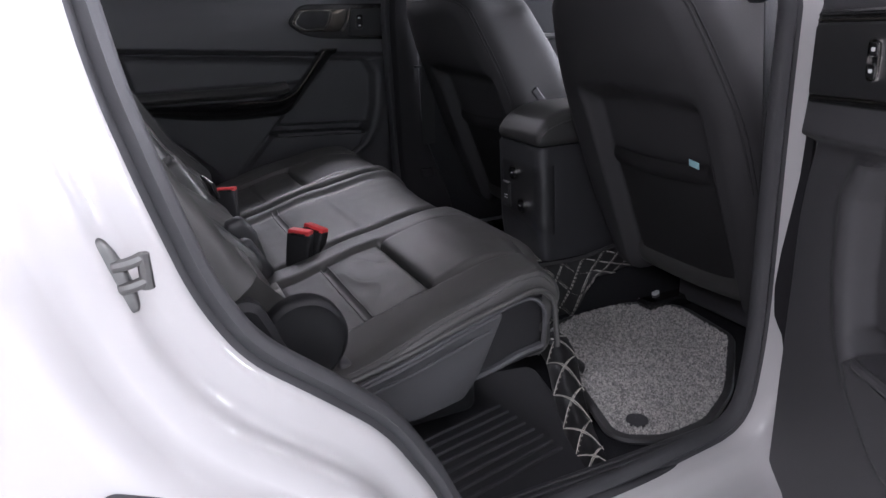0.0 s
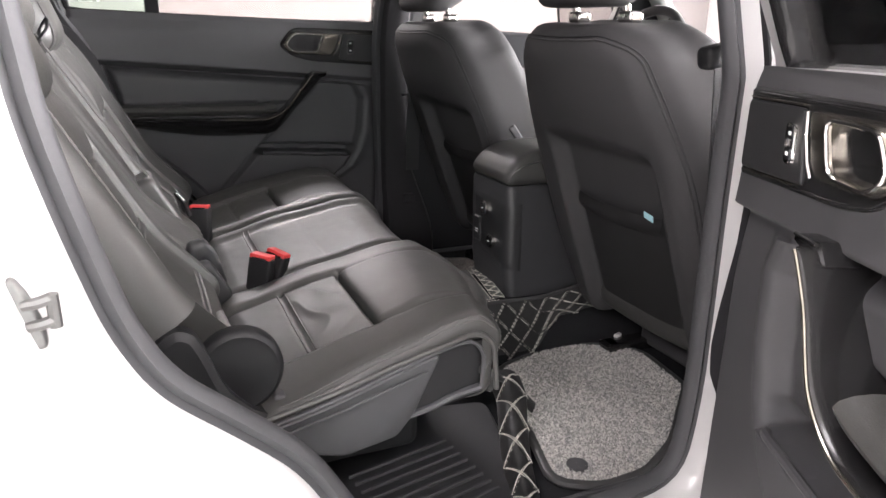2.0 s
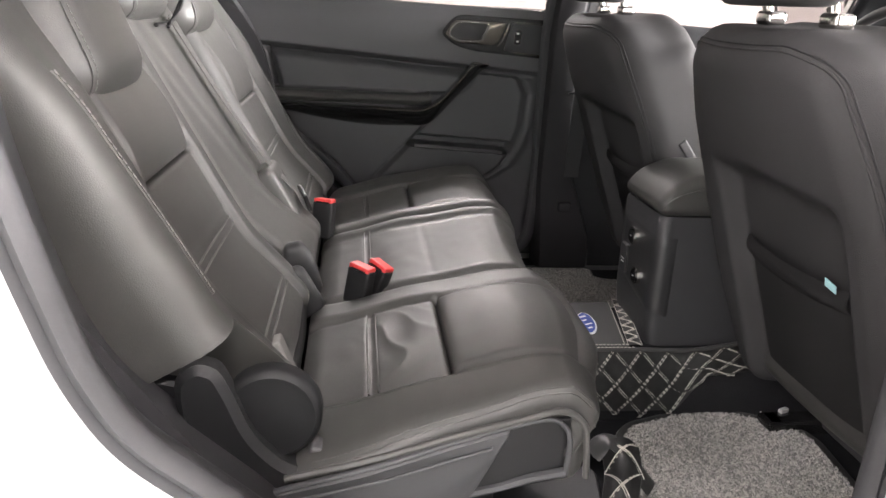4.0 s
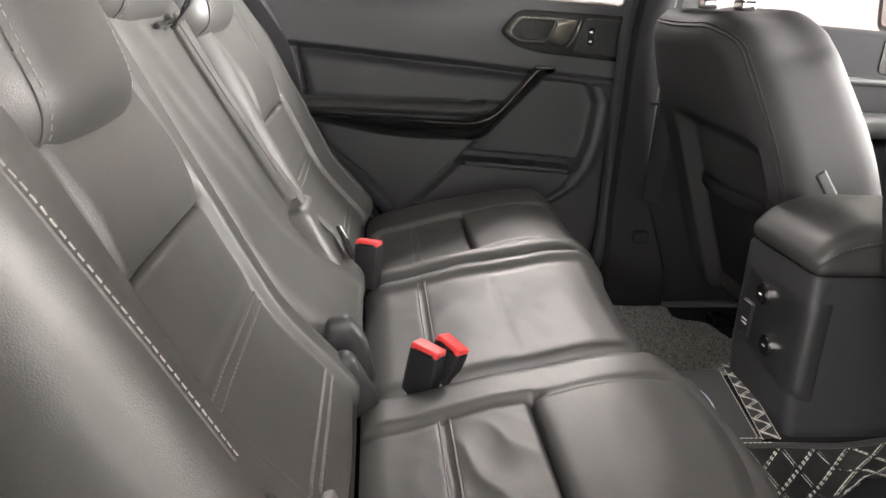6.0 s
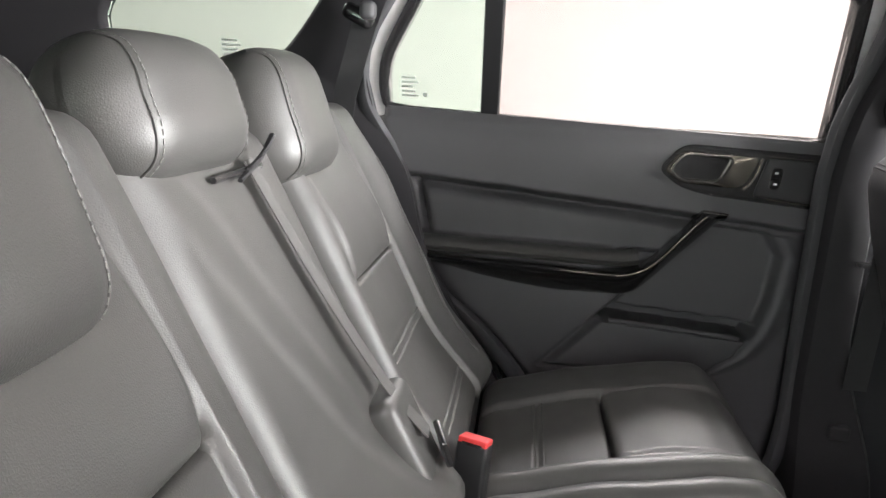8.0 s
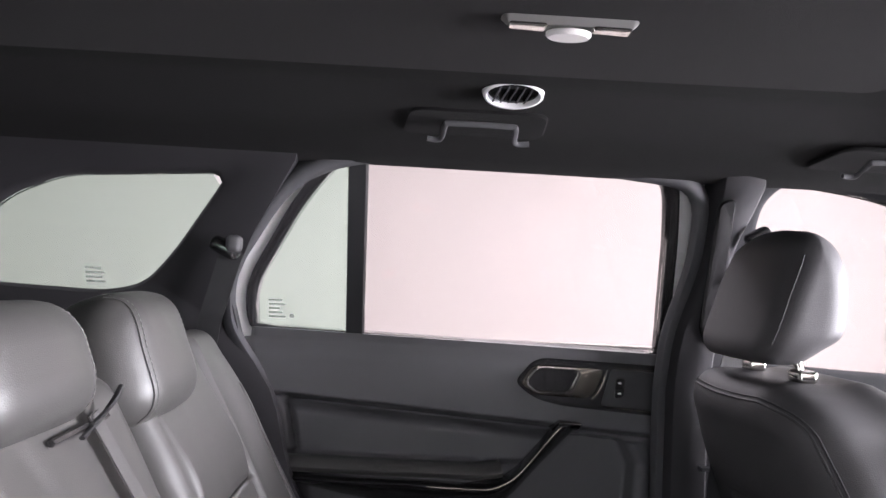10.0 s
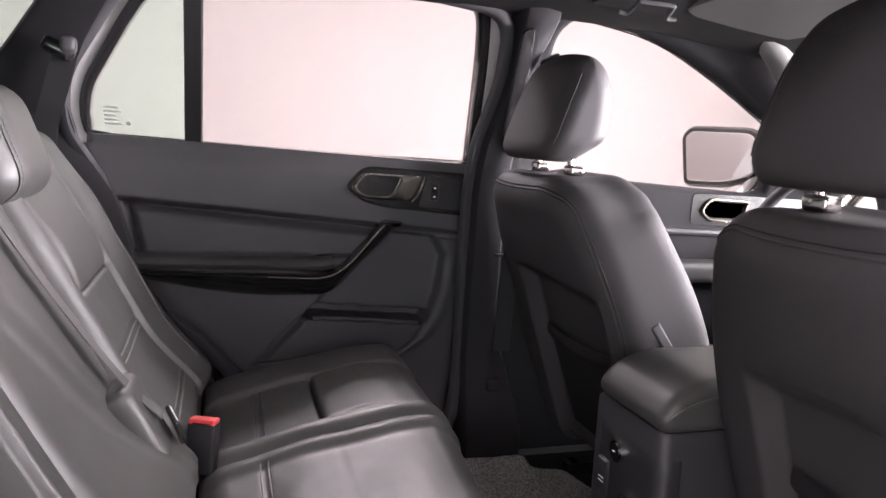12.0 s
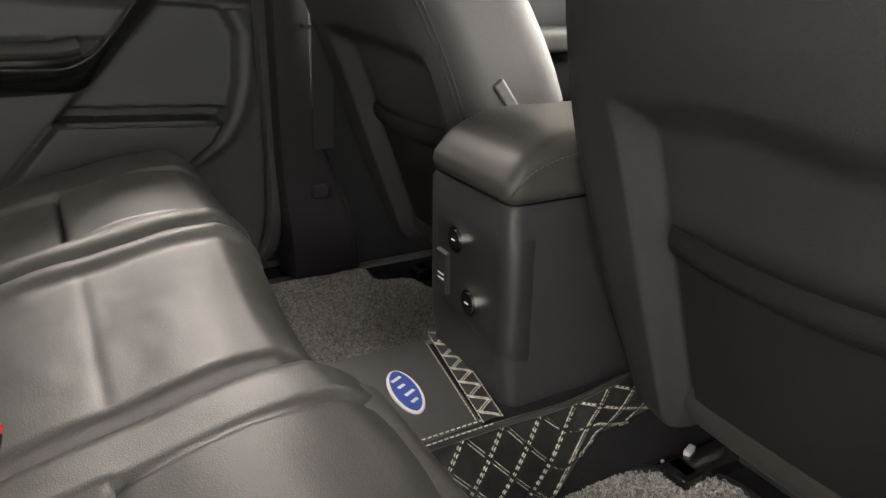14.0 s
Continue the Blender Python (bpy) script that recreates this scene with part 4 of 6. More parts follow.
# backrests, in a frame leaning with the back: v up the back, w out of it
LEANB = radians(28)
B0 = Vector((0.055, 0, 0.865))
BV, BW = Vector((-math.sin(LEANB), 0, math.cos(LEANB))), Vector((math.cos(LEANB), 0, math.sin(LEANB)))


def on_back(y, v, w):
    q = B0 + BV * v + BW * w
    return Vector((q.x, y, q.z))


def back_height(y, v, y0, y1, inserts):
    h = 0.0
    for a, b in inserts:
        m, hw = (a + b) / 2, (b - a) / 2
        f = smoothstep(hw + 0.012, hw - 0.012, abs(y - m))
        h -= 0.010 * f
        dv = v - 0.322
        h -= (0.040 * math.exp(-dv / 0.020) if dv > 0 else 0.014 * gauss(dv, 0.006)) * smoothstep(hw + 0.006, hw - 0.008, abs(y - m))
        h += 0.016 * f * smoothstep(0.55, 0.36, v) * (dv > 0)
        h -= 0.003 * gauss(v - 0.205, 0.012) * f
        h -= 0.006 * gauss(abs(y - m) - hw, 0.005)
    # side bolsters stand proud of the middle of the seat
    if y0 < -0.5:
        h += 0.022 * smoothstep(-0.475, -0.575, y) * smoothstep(0.60, 0.42, v)
    elif y1 > 0.5:
        h += 0.016 * smoothstep(0.50, 0.58, y) * smoothstep(0.60, 0.42, v)
    if y0 > -0.2 and y1 < 0.2:
        # long soft folds down the plain middle part
        for y_a, y_b, dep in ((-0.145, 0.030, 0.0032), (-0.075, 0.088, 0.0025)):
            yc = y_a + (y_b - y_a) * (0.52 - v) / 0.38
            h += dep * (smoothstep(yc - 0.004, yc + 0.022, y) - 0.6 * smoothstep(yc + 0.02, yc + 0.075, y))
    h += 0.0026 * noise.noise((y * 8, v * 8, 5.5)) + 0.0007 * noise.noise((y * 25, v * 20, 7.5))
    return h


def backrest(y0, y1, inserts, parent, v1=0.60, bulge=0.012, label="", name="backrest"):
    w, cy, th, v0 = y1 - y0, (y0 + y1) / 2, 0.13, -0.01

    def fn(p):
        v, y = p.x + (v0 + v1) / 2, p.y + cy
        if y0 < -0.5:
            v = max(v, 0.155 * smoothstep(-0.485, -0.535, y) + 0.10 * (v - 0.155))
        front = smoothstep(-th / 2, th / 2, p.z)
        h = back_height(y, v, y0, y1, inserts) + bulge * smoothstep(0, 0.2, v) + 0.045 * smoothstep(0.19, 0.0, v)
        for a, b in inserts:
            if v > 0.322:
                v -= 0.018 * gauss((v - 0.342) / 0.016, 1.0) * smoothstep((b - a) / 2 + 0.006, (b - a) / 2 - 0.010, abs(y - (a + b) / 2)) * front
        return on_back(y, v, -th / 2 + p.z + h * front)

    return part(name, softbox((v1 - v0, w, th), 0.04, (190, int(w * 200), 5), fn), LEATHER, parent, label, sharp=75)


NEARB = (-0.615, -0.160, [(-0.470, -0.232)])
MIDB = (-0.155, 0.192, [(-0.12, 0.13)])
FARB = (0.195, 0.630, [(0.235, 0.490)])
backrest(*NEARB, bench_r, label="padded black leather backrest")
backrest(MIDB[0], MIDB[1], [], bench_l, v1=0.575, bulge=-0.004, label="plain black leather middle backrest")
backrest(*FARB, bench_l, label="padded black leather backrest")
for par, spec in ((bench_r, NEARB), (bench_l, FARB)):
    a, b = spec[2][0]
    for v in (0.186, 0.198, 0.060, 0.072):
        line = [on_back(a + (b - a) * k / 20, v, back_height(a + (b - a) * k / 20, v, *spec) + 0.0115 + (0.045 * smoothstep(0.19, 0.0, v) - 0.012 * (1 - smoothstep(0, 0.2, v)))) for k in range(21)]
        part("seam", sweep(line, circle(0.0022, 6), up=BW), LEATHER, par)
        part("seam_stitching", stitches([q + BW * 0.002 for q in line], 0.005, 0.003, 0.0006), THREAD_DARK, par)


def headrest(y, v, w, size, parent, lean=28, name="headrest"):
    def fn(p):
        q = p.copy()
        q.y *= 1 - 0.10 * smoothstep(0.0, size[2] / 2, p.z)
        q.x -= 0.018 * (abs(p.y) / (size[1] / 2)) ** 2 * (1 if p.x > 0 else 0.3)
        return q

    bm = softbox(size, min(size[0] * 0.42, 0.05), (4, 14, 10), fn)
    c = on_back(y, v, w)
    hx, hy, hz = size[0] / 2, size[1] / 2 - 0.034, size[2] / 2
    rad = min(size[0] * 0.42, 0.05)

    def on_pad(px, py, pz):
        """The point of the rounded pad nearest to a point of its box."""
        q = Vector([max(-b / 2 + rad, min(b / 2 - rad, c)) for b, c in zip(size, (px, py, pz))])
        d = Vector((px, py, pz)) - q
        return fn(q + d.normalized() * (rad + 0.0004)) if d.length > 1e-6 else fn(Vector((px, py, pz)))

    for sgn in (-1, 1):
        prof = [(hx - 0.036, -hz + 0.0005), (hx - 0.016, -hz + 0.006), (hx - 0.004, -hz + 0.020), (hx + 0.001, -hz + 0.045), (hx + 0.001, 0.0), (hx + 0.001, hz - 0.045), (hx - 0.008, hz - 0.016), (hx - 0.036, hz + 0.0005)]
        line = [on_pad(px, sgn * hy, pz) for px, pz in prof]
        st = place(stitches(curve(line, 5), 0.005, 0.003, 0.0006), pose(c.x, c.y, c.z, 0, -lean, 0))
        part("headrest_seam", st, THREAD_DARK, parent)
        gr = place(sweep(curve([on_pad(px, sgn * (hy + 0.007), pz) for px, pz in prof], 5), circle(0.0011, 6)), pose(c.x, c.y, c.z, 0, -lean, 0))
        part("headrest_piping", gr, LEATHER, parent)
    return part(name, place(bm, pose(c.x, c.y, c.z, 0, -lean, 0)), LEATHER, parent, "rounded black leather headrest", sharp=75)


headrest(-0.372, 0.532, -0.012, (0.13, 0.250, 0.205), bench_r, lean=20)
headrest(-0.032, 0.592, -0.012, (0.12, 0.255, 0.140), bench_l, lean=20)
headrest(0.282, 0.574, -0.012, (0.13, 0.235, 0.183), bench_l, lean=20)
for par, spec, ya, yb in ((bench_r, NEARB, -0.574, -0.535), (bench_l, FARB, 0.585, 0.560)):
    pts = [(ya + (yb - ya) * k / 24, 0.47 - (0.29 if ya < 0 else 0.41) * k / 24) for k in range(25)]
    line = [on_back(y, v, back_height(y, v, *spec) + 0.0125 * smoothstep(0, 0.2, v) + 0.045 * smoothstep(0.19, 0.0, v)) for y, v in pts]
    part("side_seam", sweep(line, circle(0.0016, 6), up=BW), LEATHER, par)
    part("side_stitching", stitches([q + Vector((0, 0.006, 0)) + BW * 0.0008 for q in line], 0.006, 0.003, 0.0008), THREAD_DARK, par)


# ---------------------------------------------------------------- front seats
def front_seat(y, label, shift=0.02):
    seat = thing("front_seat", label, "car seat", "front seats")
    lean = radians(20)
    up, out = Vector((-math.sin(lean), 0, math.cos(lean))), Vector((-math.cos(lean), 0, -math.sin(lean)))
    base = Vector((0.985, y, 0.72))
    H = 0.70

    def on(u, v, w):
        return base + Vector((0, u, 0)) + up * v + out * w

    def taper(v):
        return 1 - 0.27 * smoothstep(0.36, 0.72, v) ** 1.3 - 0.12 * smoothstep(0.24, 0.0, v)

    def rear(u, v):
        """The rear face: full at the shoulders, scooped out for the knees."""
        q = min(1.0, abs(u) / (0.26 * taper(v)))
        w = 0.060 + 0.026 * smoothstep(0.42, 0.58, v) * (1 - q * q) - 0.020 * q ** 4
        scoop = smoothstep(0.168, 0.140, abs(u + shift)) * smoothstep(0.515, 0.450, v + 0.03 * q)
        return w - 0.034 * scoop

    def fn(p):
        v = p.z + H / 2
        k = taper(v)
        back = smoothstep(-0.06, 0.09, p.x)
        w = p.x + (rear(p.y * k, v) - 0.10) * back - (0.03 + 0.04 * (abs(p.y) / 0.26) ** 2 * smoothstep(0.65, 0.3, v)) * (1 - back)
        v -= (0.030 * smoothstep(0.14, 0.26, abs(p.y)) + 0.035 * smoothstep(0.07, -0.06, p.x)) * smoothstep(0.56, 0.70, v)
        return on(p.y * k, v, w)

    part("backrest", softbox((0.20, 0.52, H), 0.05, (8, 110, 110), fn), LEATHER_SHADED, seat, "black leather front backrest")

    def pocket(a, b, d):
        return on(a, b, rear(a, b) + 0.004 + d + 0.014 * smoothstep(0.08, 0.33, b) * (1 - ((a + shift) / 0.135) ** 2 * 0.95))

    nu, nv = 24, 24
    pk = loft([[pocket(-0.132 - shift + 0.264 * i / nu, 0.05 + 0.288 * jv / nv, 0.0) for i in range(nu + 1)] for jv in range(nv + 1)], closed=False)
    bmesh.ops.solidify(pk, geom=pk.faces[:], thickness=-0.006)
    part("map_pocket", pk, VINYL, seat, "black map pocket")
    hem = loft([[pocket(-0.132 - shift + 0.264 * i / nu, 0.302 + 0.036 * jv / 6, 0.008 * math.sin(math.pi * (0.15 + 0.85 * jv / 6)) + 0.002) for i in range(nu + 1)] for jv in range(7)], closed=False)
    bmesh.ops.solidify(hem, geom=hem.faces[:], thickness=-0.005)
    part("pocket_hem", hem, LEATHER_SHADED, seat, "folded hem of the pocket")
    for sgn in (-1, 1):
        # bolster seam that runs up the side edge, round the shoulder and along the top
        for ang, rad, mat in ((48, 0.0022, LEATHER_SHADED), (40, 0.0016, WEBBING)):
            ca, sa = 0.05 * math.sin(radians(ang)), 0.05 * math.cos(radians(ang))
            line = [(0.05 + ca, 0.21 + sa, -0.05 + 0.35 * k / 10) for k in range(11)]
            line += [(0.05 + ca, 0.21 + sa * math.cos(t), H / 2 - 0.05 + sa * math.sin(t)) for t in [radians(15 * j) for j in range(1, 7)]]
            line += [(0.05 + ca, 0.21 - 0.21 * k / 10, H / 2 - 0.05 + sa) for k in range(1, 11)]
            part("seam", sweep([fn(Vector((a, sgn * b, c))) + out * 0.0006 for a, b, c in line], circle(rad, 6), up=out), mat, seat)
    # headrest on two posts
    for a in (-0.077, 0.077):
        part("headrest_post", sweep([on(a, 0.66, -0.026), on(a, 0.80, -0.040)], circle(0.0075, 10), up=(0, 1, 0)), CHROME, seat, "chrome headrest post")
        part("post_collar", place(softbox((0.030, 0.038, 0.020), 0.006, (2, 2, 2)), Matrix.Translation(on(a - 0.006, 0.690, -0.030))), CHROME, seat, "bright post collar")

    def hf(p):
        """Rear face leaning forward to the top, rounded pad in front."""
        q = p.copy()
        t = (p.z + 0.108) / 0.216
        q.y *= 1 - 0.10 * smoothstep(0.5, 1.0, t) ** 2 - 0.10 * smoothstep(0.25, 0.0, t)
        front = smoothstep(-0.05, 0.05, p.x)
        q.x += (0.070 * t - 0.022 + 0.014 * (p.y / 0.13) ** 2) * (1 - front) + (0.018 * math.sin(math.pi * min(1.0, max(0.0, t))) - 0.028 * (p.y / 0.13) ** 2) * front
        q.z -= 0.020 * (p.y / 0.13) ** 2 * smoothstep(0.5, 1.0, t) - 0.022 * smoothstep(0.0, 0.06, p.x) * smoothstep(0.3, 0.0, t)
        return q

    hc = on(0, 0.810, -0.062)
    hm = pose(hc.x, hc.y, hc.z)
    rest = part("headrest", place(softbox((0.135, 0.260, 0.216), 0.034, (6, 22, 18), hf), hm), LEATHER_SHADED, seat, "rounded black leather headrest", sharp=75)
    for sgn in (-1, 1):
        side = [hf(Vector((-0.0675 + 0.010, sgn * (0.130 - 0.0095), -0.108 + 0.034 + 0.148 * k / 10))) + Vector((-0.0005, sgn * 0.0005, 0)) for k in range(11)]
        part("headrest_seam", place(sweep(side, circle(0.0018, 6), up=(0, 1, 0)), hm), WEBBING, rest)

    def cf(p):
        return Vector((p.x + 1.19, p.y + y, p.z + 0.80 + 0.03 * smoothstep(0, 0.25, p.x) + 0.02 * (abs(p.y) / 0.25) ** 2))

    part("cushion", softbox((0.52, 0.50, 0.15), 0.05, (8, 10, 3), cf), LEATHER, seat)
    part("seat_base", rbox((1.27, y, 0.665), (0.34, 0.36, 0.14), 0.02), PLASTIC, seat)
    return seat


front_seat(-0.358, "black leather front seat with a map pocket behind")
front_seat(0.405, "black leather front seat with recliner lever", 0.05)


# ---------------------------------------------------------------- centre console
console = thing("centre_console", "black plastic centre console with padded leather armrest", "console")
def console_plan(z, d=0.0):
    x0, y0, y1 = 0.752 + 0.012 * smoothstep(0.80, 0.69, z) - d, -0.096 + 0.034 * (z - 0.69) - d, 0.105 + 0.036 * (z - 0.69) + d
    return rounded([(1.55, y1), (x0, y1), (x0, y0), (1.55, y0)], [0.004, 0.024, 0.024, 0.004])


part("console_body", loft([[(p.x, p.y, z) for p in console_plan(z, d)] for z, d in ((0.69, 0.004), (0.715, 0.0), (0.80, 0.0), (0.90, 0.0), (0.995, 0.0), (1.003, -0.004))], cap=True), CONSOLE, console)


def lidf(p):
    x, y, z = p.x + 1.022, p.y + 0.004, p.z + 1.046
    z -= 0.024 * smoothstep(0.84, 0.745, x) * smoothstep(-0.042, 0.042, p.z)
    x += 0.016 * smoothstep(-0.01, 0.042, p.z) * smoothstep(0.80, 0.74, x)
    return Vector((x, y * (1 - 0.05 * smoothstep(-0.02, 0.042, p.z)), z))


part("armrest_lid", softbox((0.556, 0.198, 0.084), 0.022, (20, 10, 8), lidf), LEATHER, console, "padded black leather armrest lid")
part("lid_seam", sweep(curve([(0.750, -0.090, 1.018), (0.758, -0.0955, 1.036), (0.785, -0.0955, 1.050), (0.83, -0.0955, 1.060), (0.90, -0.0955, 1.064), (1.25, -0.0955, 1.066)], 8), circle(0.0016, 6)), LEATHER, console)
part("lid_stitching", stitches(curve([(0.752, -0.091, 1.023), (0.762, -0.096, 1.041), (0.788, -0.096, 1.054), (0.83, -0.096, 1.064), (0.90, -0.096, 1.068), (1.25, -0.096, 1.070)], 8), 0.0045, 0.003, 0.0005), THREAD_DARK, console)
# rear panel that wraps round the near corner
rows = []
for k in range(15):
    f = k / 14
    row = []
    for i in range(31):
        g = i / 30
        z = 0.785 + 0.045 * (1 - g) + (0.968 - 0.785 - 0.045 * (1 - g)) * f
        x0, y0, y1 = 0.752 + 0.012 * smoothstep(0.80, 0.69, z), -0.096 + 0.034 * (z - 0.69), 0.105 + 0.036 * (z - 0.69)
        # the way along the rear face, round the corner, then along the side
        length = y1 - y0 - 0.05
        a = g * (length + 0.038 + 0.020)
        lift = -0.003 if k in (0, 14) or i in (0, 30) else 0.0022
        if a < length:
            row.append((x0 - lift, y1 - 0.024 - a, z))
        elif a < length + 0.038:
            t = (a - length) / 0.024
            row.append((x0 + 0.024 - (0.024 + lift) * math.cos(t), y0 + 0.024 - (0.024 + lift) * math.sin(t), z))
        else:
            row.append((x0 + 0.024 + a - length - 0.038, y0 - lift, z))
    rows.append(row)
part("rear_panel", loft(rows, closed=False), SATIN_BLACK, console, "satin black rear panel")
for (ky, kz) in ((0.02, 0.931), (-0.019, 0.856)):
    part("socket_ring", sweep([(0.752, ky, kz), (0.7425, ky, kz)], circle(0.0178, 20), up=(0, 1, 0)), CHROME, console, "chrome socket ring")
    part("socket_cap", sweep([(0.750, ky, kz), (0.7400, ky, kz)], circle(0.0140, 20), up=(0, 1, 0)), GLOSS, console)
    part("socket_mark", rbox((0.7395, ky, kz), (0.001, 0.008, 0.002), 0.0004), WHITE, console)
part("socket_flap", plate(rounded([(0.040, 0.838), (0.072, 0.838), (0.074, 0.902), (0.042, 0.902)], 0.005), lambda y, z, d: (0.750 - d, y, z), 0.006, 0.003), SATIN_BLACK, console, "small hinged socket flap")
for k in range(2):
    part("flap_mark", rbox((0.7435, 0.056, 0.868 - 0.007 * k), (0.001, 0.016, 0.002), 0.0004, (0, 0, 0)), WHITE, console)


# ---------------------------------------------------------------- front doors, windscreen, dashboard
FWIN = rounded([(0.862, 1.356), (1.655, 1.325), (1.665, 1.490), (1.40, 1.612), (1.15, 1.706), (0.91, 1.732), (0.868, 1.69)], [0.02, 0.02, 0.04, 0.15, 0.15, 0.04, 0.04])


def front_door(s):
    glass = FWIN if s > 0 else [Vector((max(p.x, 0.885), p.y - 0.055 * smoothstep(1.50, 1.40, p.y))) for p in FWIN]
    door = thing("car_door", "closed front car door with charcoal trim and window", "car door", "front doors")
    outer = [(0.80, 0.58), (1.90, 0.58), (1.90, 1.36), (1.72, 1.54), (1.45, 1.69), (1.15, 1.76), (0.80, 1.77)]
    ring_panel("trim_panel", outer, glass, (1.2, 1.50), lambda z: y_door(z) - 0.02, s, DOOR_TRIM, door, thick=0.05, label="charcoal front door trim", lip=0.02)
    pane("window_pane", rays_of(glass, (1.2, 1.50), 80), lambda z: y_door(z) + 0.012, s, GLASS_CLEAR, door, "clear side window")
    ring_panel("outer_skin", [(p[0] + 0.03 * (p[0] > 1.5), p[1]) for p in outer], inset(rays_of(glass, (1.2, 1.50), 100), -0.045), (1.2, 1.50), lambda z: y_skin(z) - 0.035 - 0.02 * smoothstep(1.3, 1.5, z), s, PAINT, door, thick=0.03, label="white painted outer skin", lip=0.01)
    return door


fd_far = front_door(1)
fd_near = front_door(-1)

ws = loft([[(1.72 + 0.02 * math.cos(y * 2), y, 1.75 - 0.06 * y * y) for y in [-0.58 + 1.16 * k / 16 for k in range(17)]],
           [(2.42 - 0.25 * y * y, y * 1.2, 1.22) for y in [-0.58 + 1.16 * k / 16 for k in range(17)]]], closed=False)
bmesh.ops.solidify(ws, geom=ws.faces[:], thickness=0.005)
wsc = part("windscreen", ws, GLASS_GREEN, car, "large raked windscreen")
wsc.visible_shadow = False
dash = thing("dashboard", "black moulded dashboard under the windscreen", "dashboard")
prof = rounded([(1.62, 0.95), (1.60, 1.12), (1.70, 1.22), (1.95, 1.24), (2.45, 1.20), (2.45, 0.60), (1.85, 0.60)], 0.05)
part("dash_body", loft([[(p.x + 0.06 * (y / 0.75) ** 2, y, p.y) for p in prof] for y in [-0.76 + 1.52 * k / 12 for k in range(13)]], cap=True), PLASTIC, dash)


# ---------------------------------------------------------------- tunnel, floor mats and quilted covers
tunnel = [Vector(p) for p in ((-0.150, 0.575), (-0.132, 0.68), (-0.112, 0.730), (0.108, 0.730), (0.16, 0.68), (0.21, 0.575))]
part("tunnel_cover", loft([[(x, p.x, p.y) for p in rounded(tunnel, 0.03)] for x in (-0.2, 0.4, 1.0, 1.9)], cap=True), CARPET, car, "black carpet over the floor tunnel")


def quilt(grid, nu, nv, puff=0.005, res=10, margin=0.0):
    """A quilted sheet over grid(u, v): puffed diamonds; gives the sheet and its paired thread lines."""
    bm = bmesh.new()
    U, V = nu * res, nv * res

    def at(u, v, lift):
        e = 1e-3
        p = grid(u, v)
        n = (grid(min(u + e, 1), v) - grid(max(u - e, 0), v)).cross(grid(u, min(v + e, 1)) - grid(u, max(v - e, 0)))
        return p + n.normalized() * lift

    def h(u, v):
        a, b = u * nu + v * nv, u * nu - v * nv
        return puff * min(1, 2.2 * math.sqrt(abs(math.sin(math.pi * a) * math.sin(math.pi * b))))

    vs = [[bm.verts.new(at(i / U, j / V, h(i / U, j / V))) for j in range(V + 1)] for i in range(U + 1)]
    for i in range(U):
        for j in range(V):
            bm.faces.new((vs[i][j], vs[i + 1][j], vs[i + 1][j + 1], vs[i][j + 1]))
    bmesh.ops.solidify(bm, geom=bm.faces[:], thickness=0.006)
    threads = bmesh.new()
    lines = []
    for k in range(-nv, nu + nv + 1):
        for sgn in (1, -1):
            pts = []
            for q in range(61):
                v = q / 60
                u = (k + 0.0 - sgn * v * nv) / nu
                if 0 <= u <= 1:
                    pts.append((u, v))
            for d in (-0.0022, 0.0022):
                if len(pts) > 4:
                    lines.append([at(u, v, 0.0022) + Vector((d, 0, 0)) for u, v in pts])
    return bm, lines


def quilted(name, grid, nu, nv, parent, label="", puff=0.005):
    bm, lines = quilt(grid, nu, nv, puff)
    ob = part(name, bm, LEATHER_QUILT, parent, label, sharp=80)
    th = bmesh.new()
    th = joined(th, *[stitches(l, 0.009, 0.0006, 0.0010) for l in lines])
    part("stitching", th, THREAD, ob, "white contrast stitching")
    return ob


def coil(poly, z, count, seed, size=1.0):
    """Looped vinyl threads of a coil mat, within a polygon."""
    rnd = random.Random(seed)
    xs, ys = [p.x for p in poly], [p.y for p in poly]
    verts, faces = [], []

    def inside(x, y):
        c = False
        for i in range(len(poly)):
            a, b = poly[i - 1], poly[i]
            if (a.y > y) != (b.y > y) and x < (b.x - a.x) * (y - a.y) / (b.y - a.y) + a.x:
                c = not c
        return c

    made = 0
    while made < count:
        x, y = rnd.uniform(min(xs), max(xs)), rnd.uniform(min(ys), max(ys))
        if not inside(x, y):
            continue
        made += 1
        a, r, hgt, w = rnd.uniform(0, 6.28), size * rnd.uniform(0.003, 0.007), size * rnd.uniform(0.002, 0.009), size * 0.0010
        dx, dy = math.cos(a), math.sin(a)
        base = len(verts)
        bend = rnd.uniform(-0.003, 0.003)
        for k in range(5):
            t = -1 + k * 0.5
            px, py, pz = x + dx * r * t - dy * bend * (1 - t * t), y + dy * r * t + dx * bend * (1 - t * t), z - 0.001 + hgt * (1 - t * t)
            verts += [(px - dy * w, py + dx * w, pz), (px + dy * w, py - dx * w, pz), (px, py, pz + 1.6 * w)]
        for k in range(4):
            i, j = base + 3 * k, base + 3 * k + 3
            for m in range(3):
                faces.append((i + m, i + (m + 1) % 3, j + (m + 1) % 3, j + m))
    me = bpy.data.meshes.new("pile")
    me.from_pydata(verts, [], faces)
    me.materials.append(COIL_LOOP)
    return me


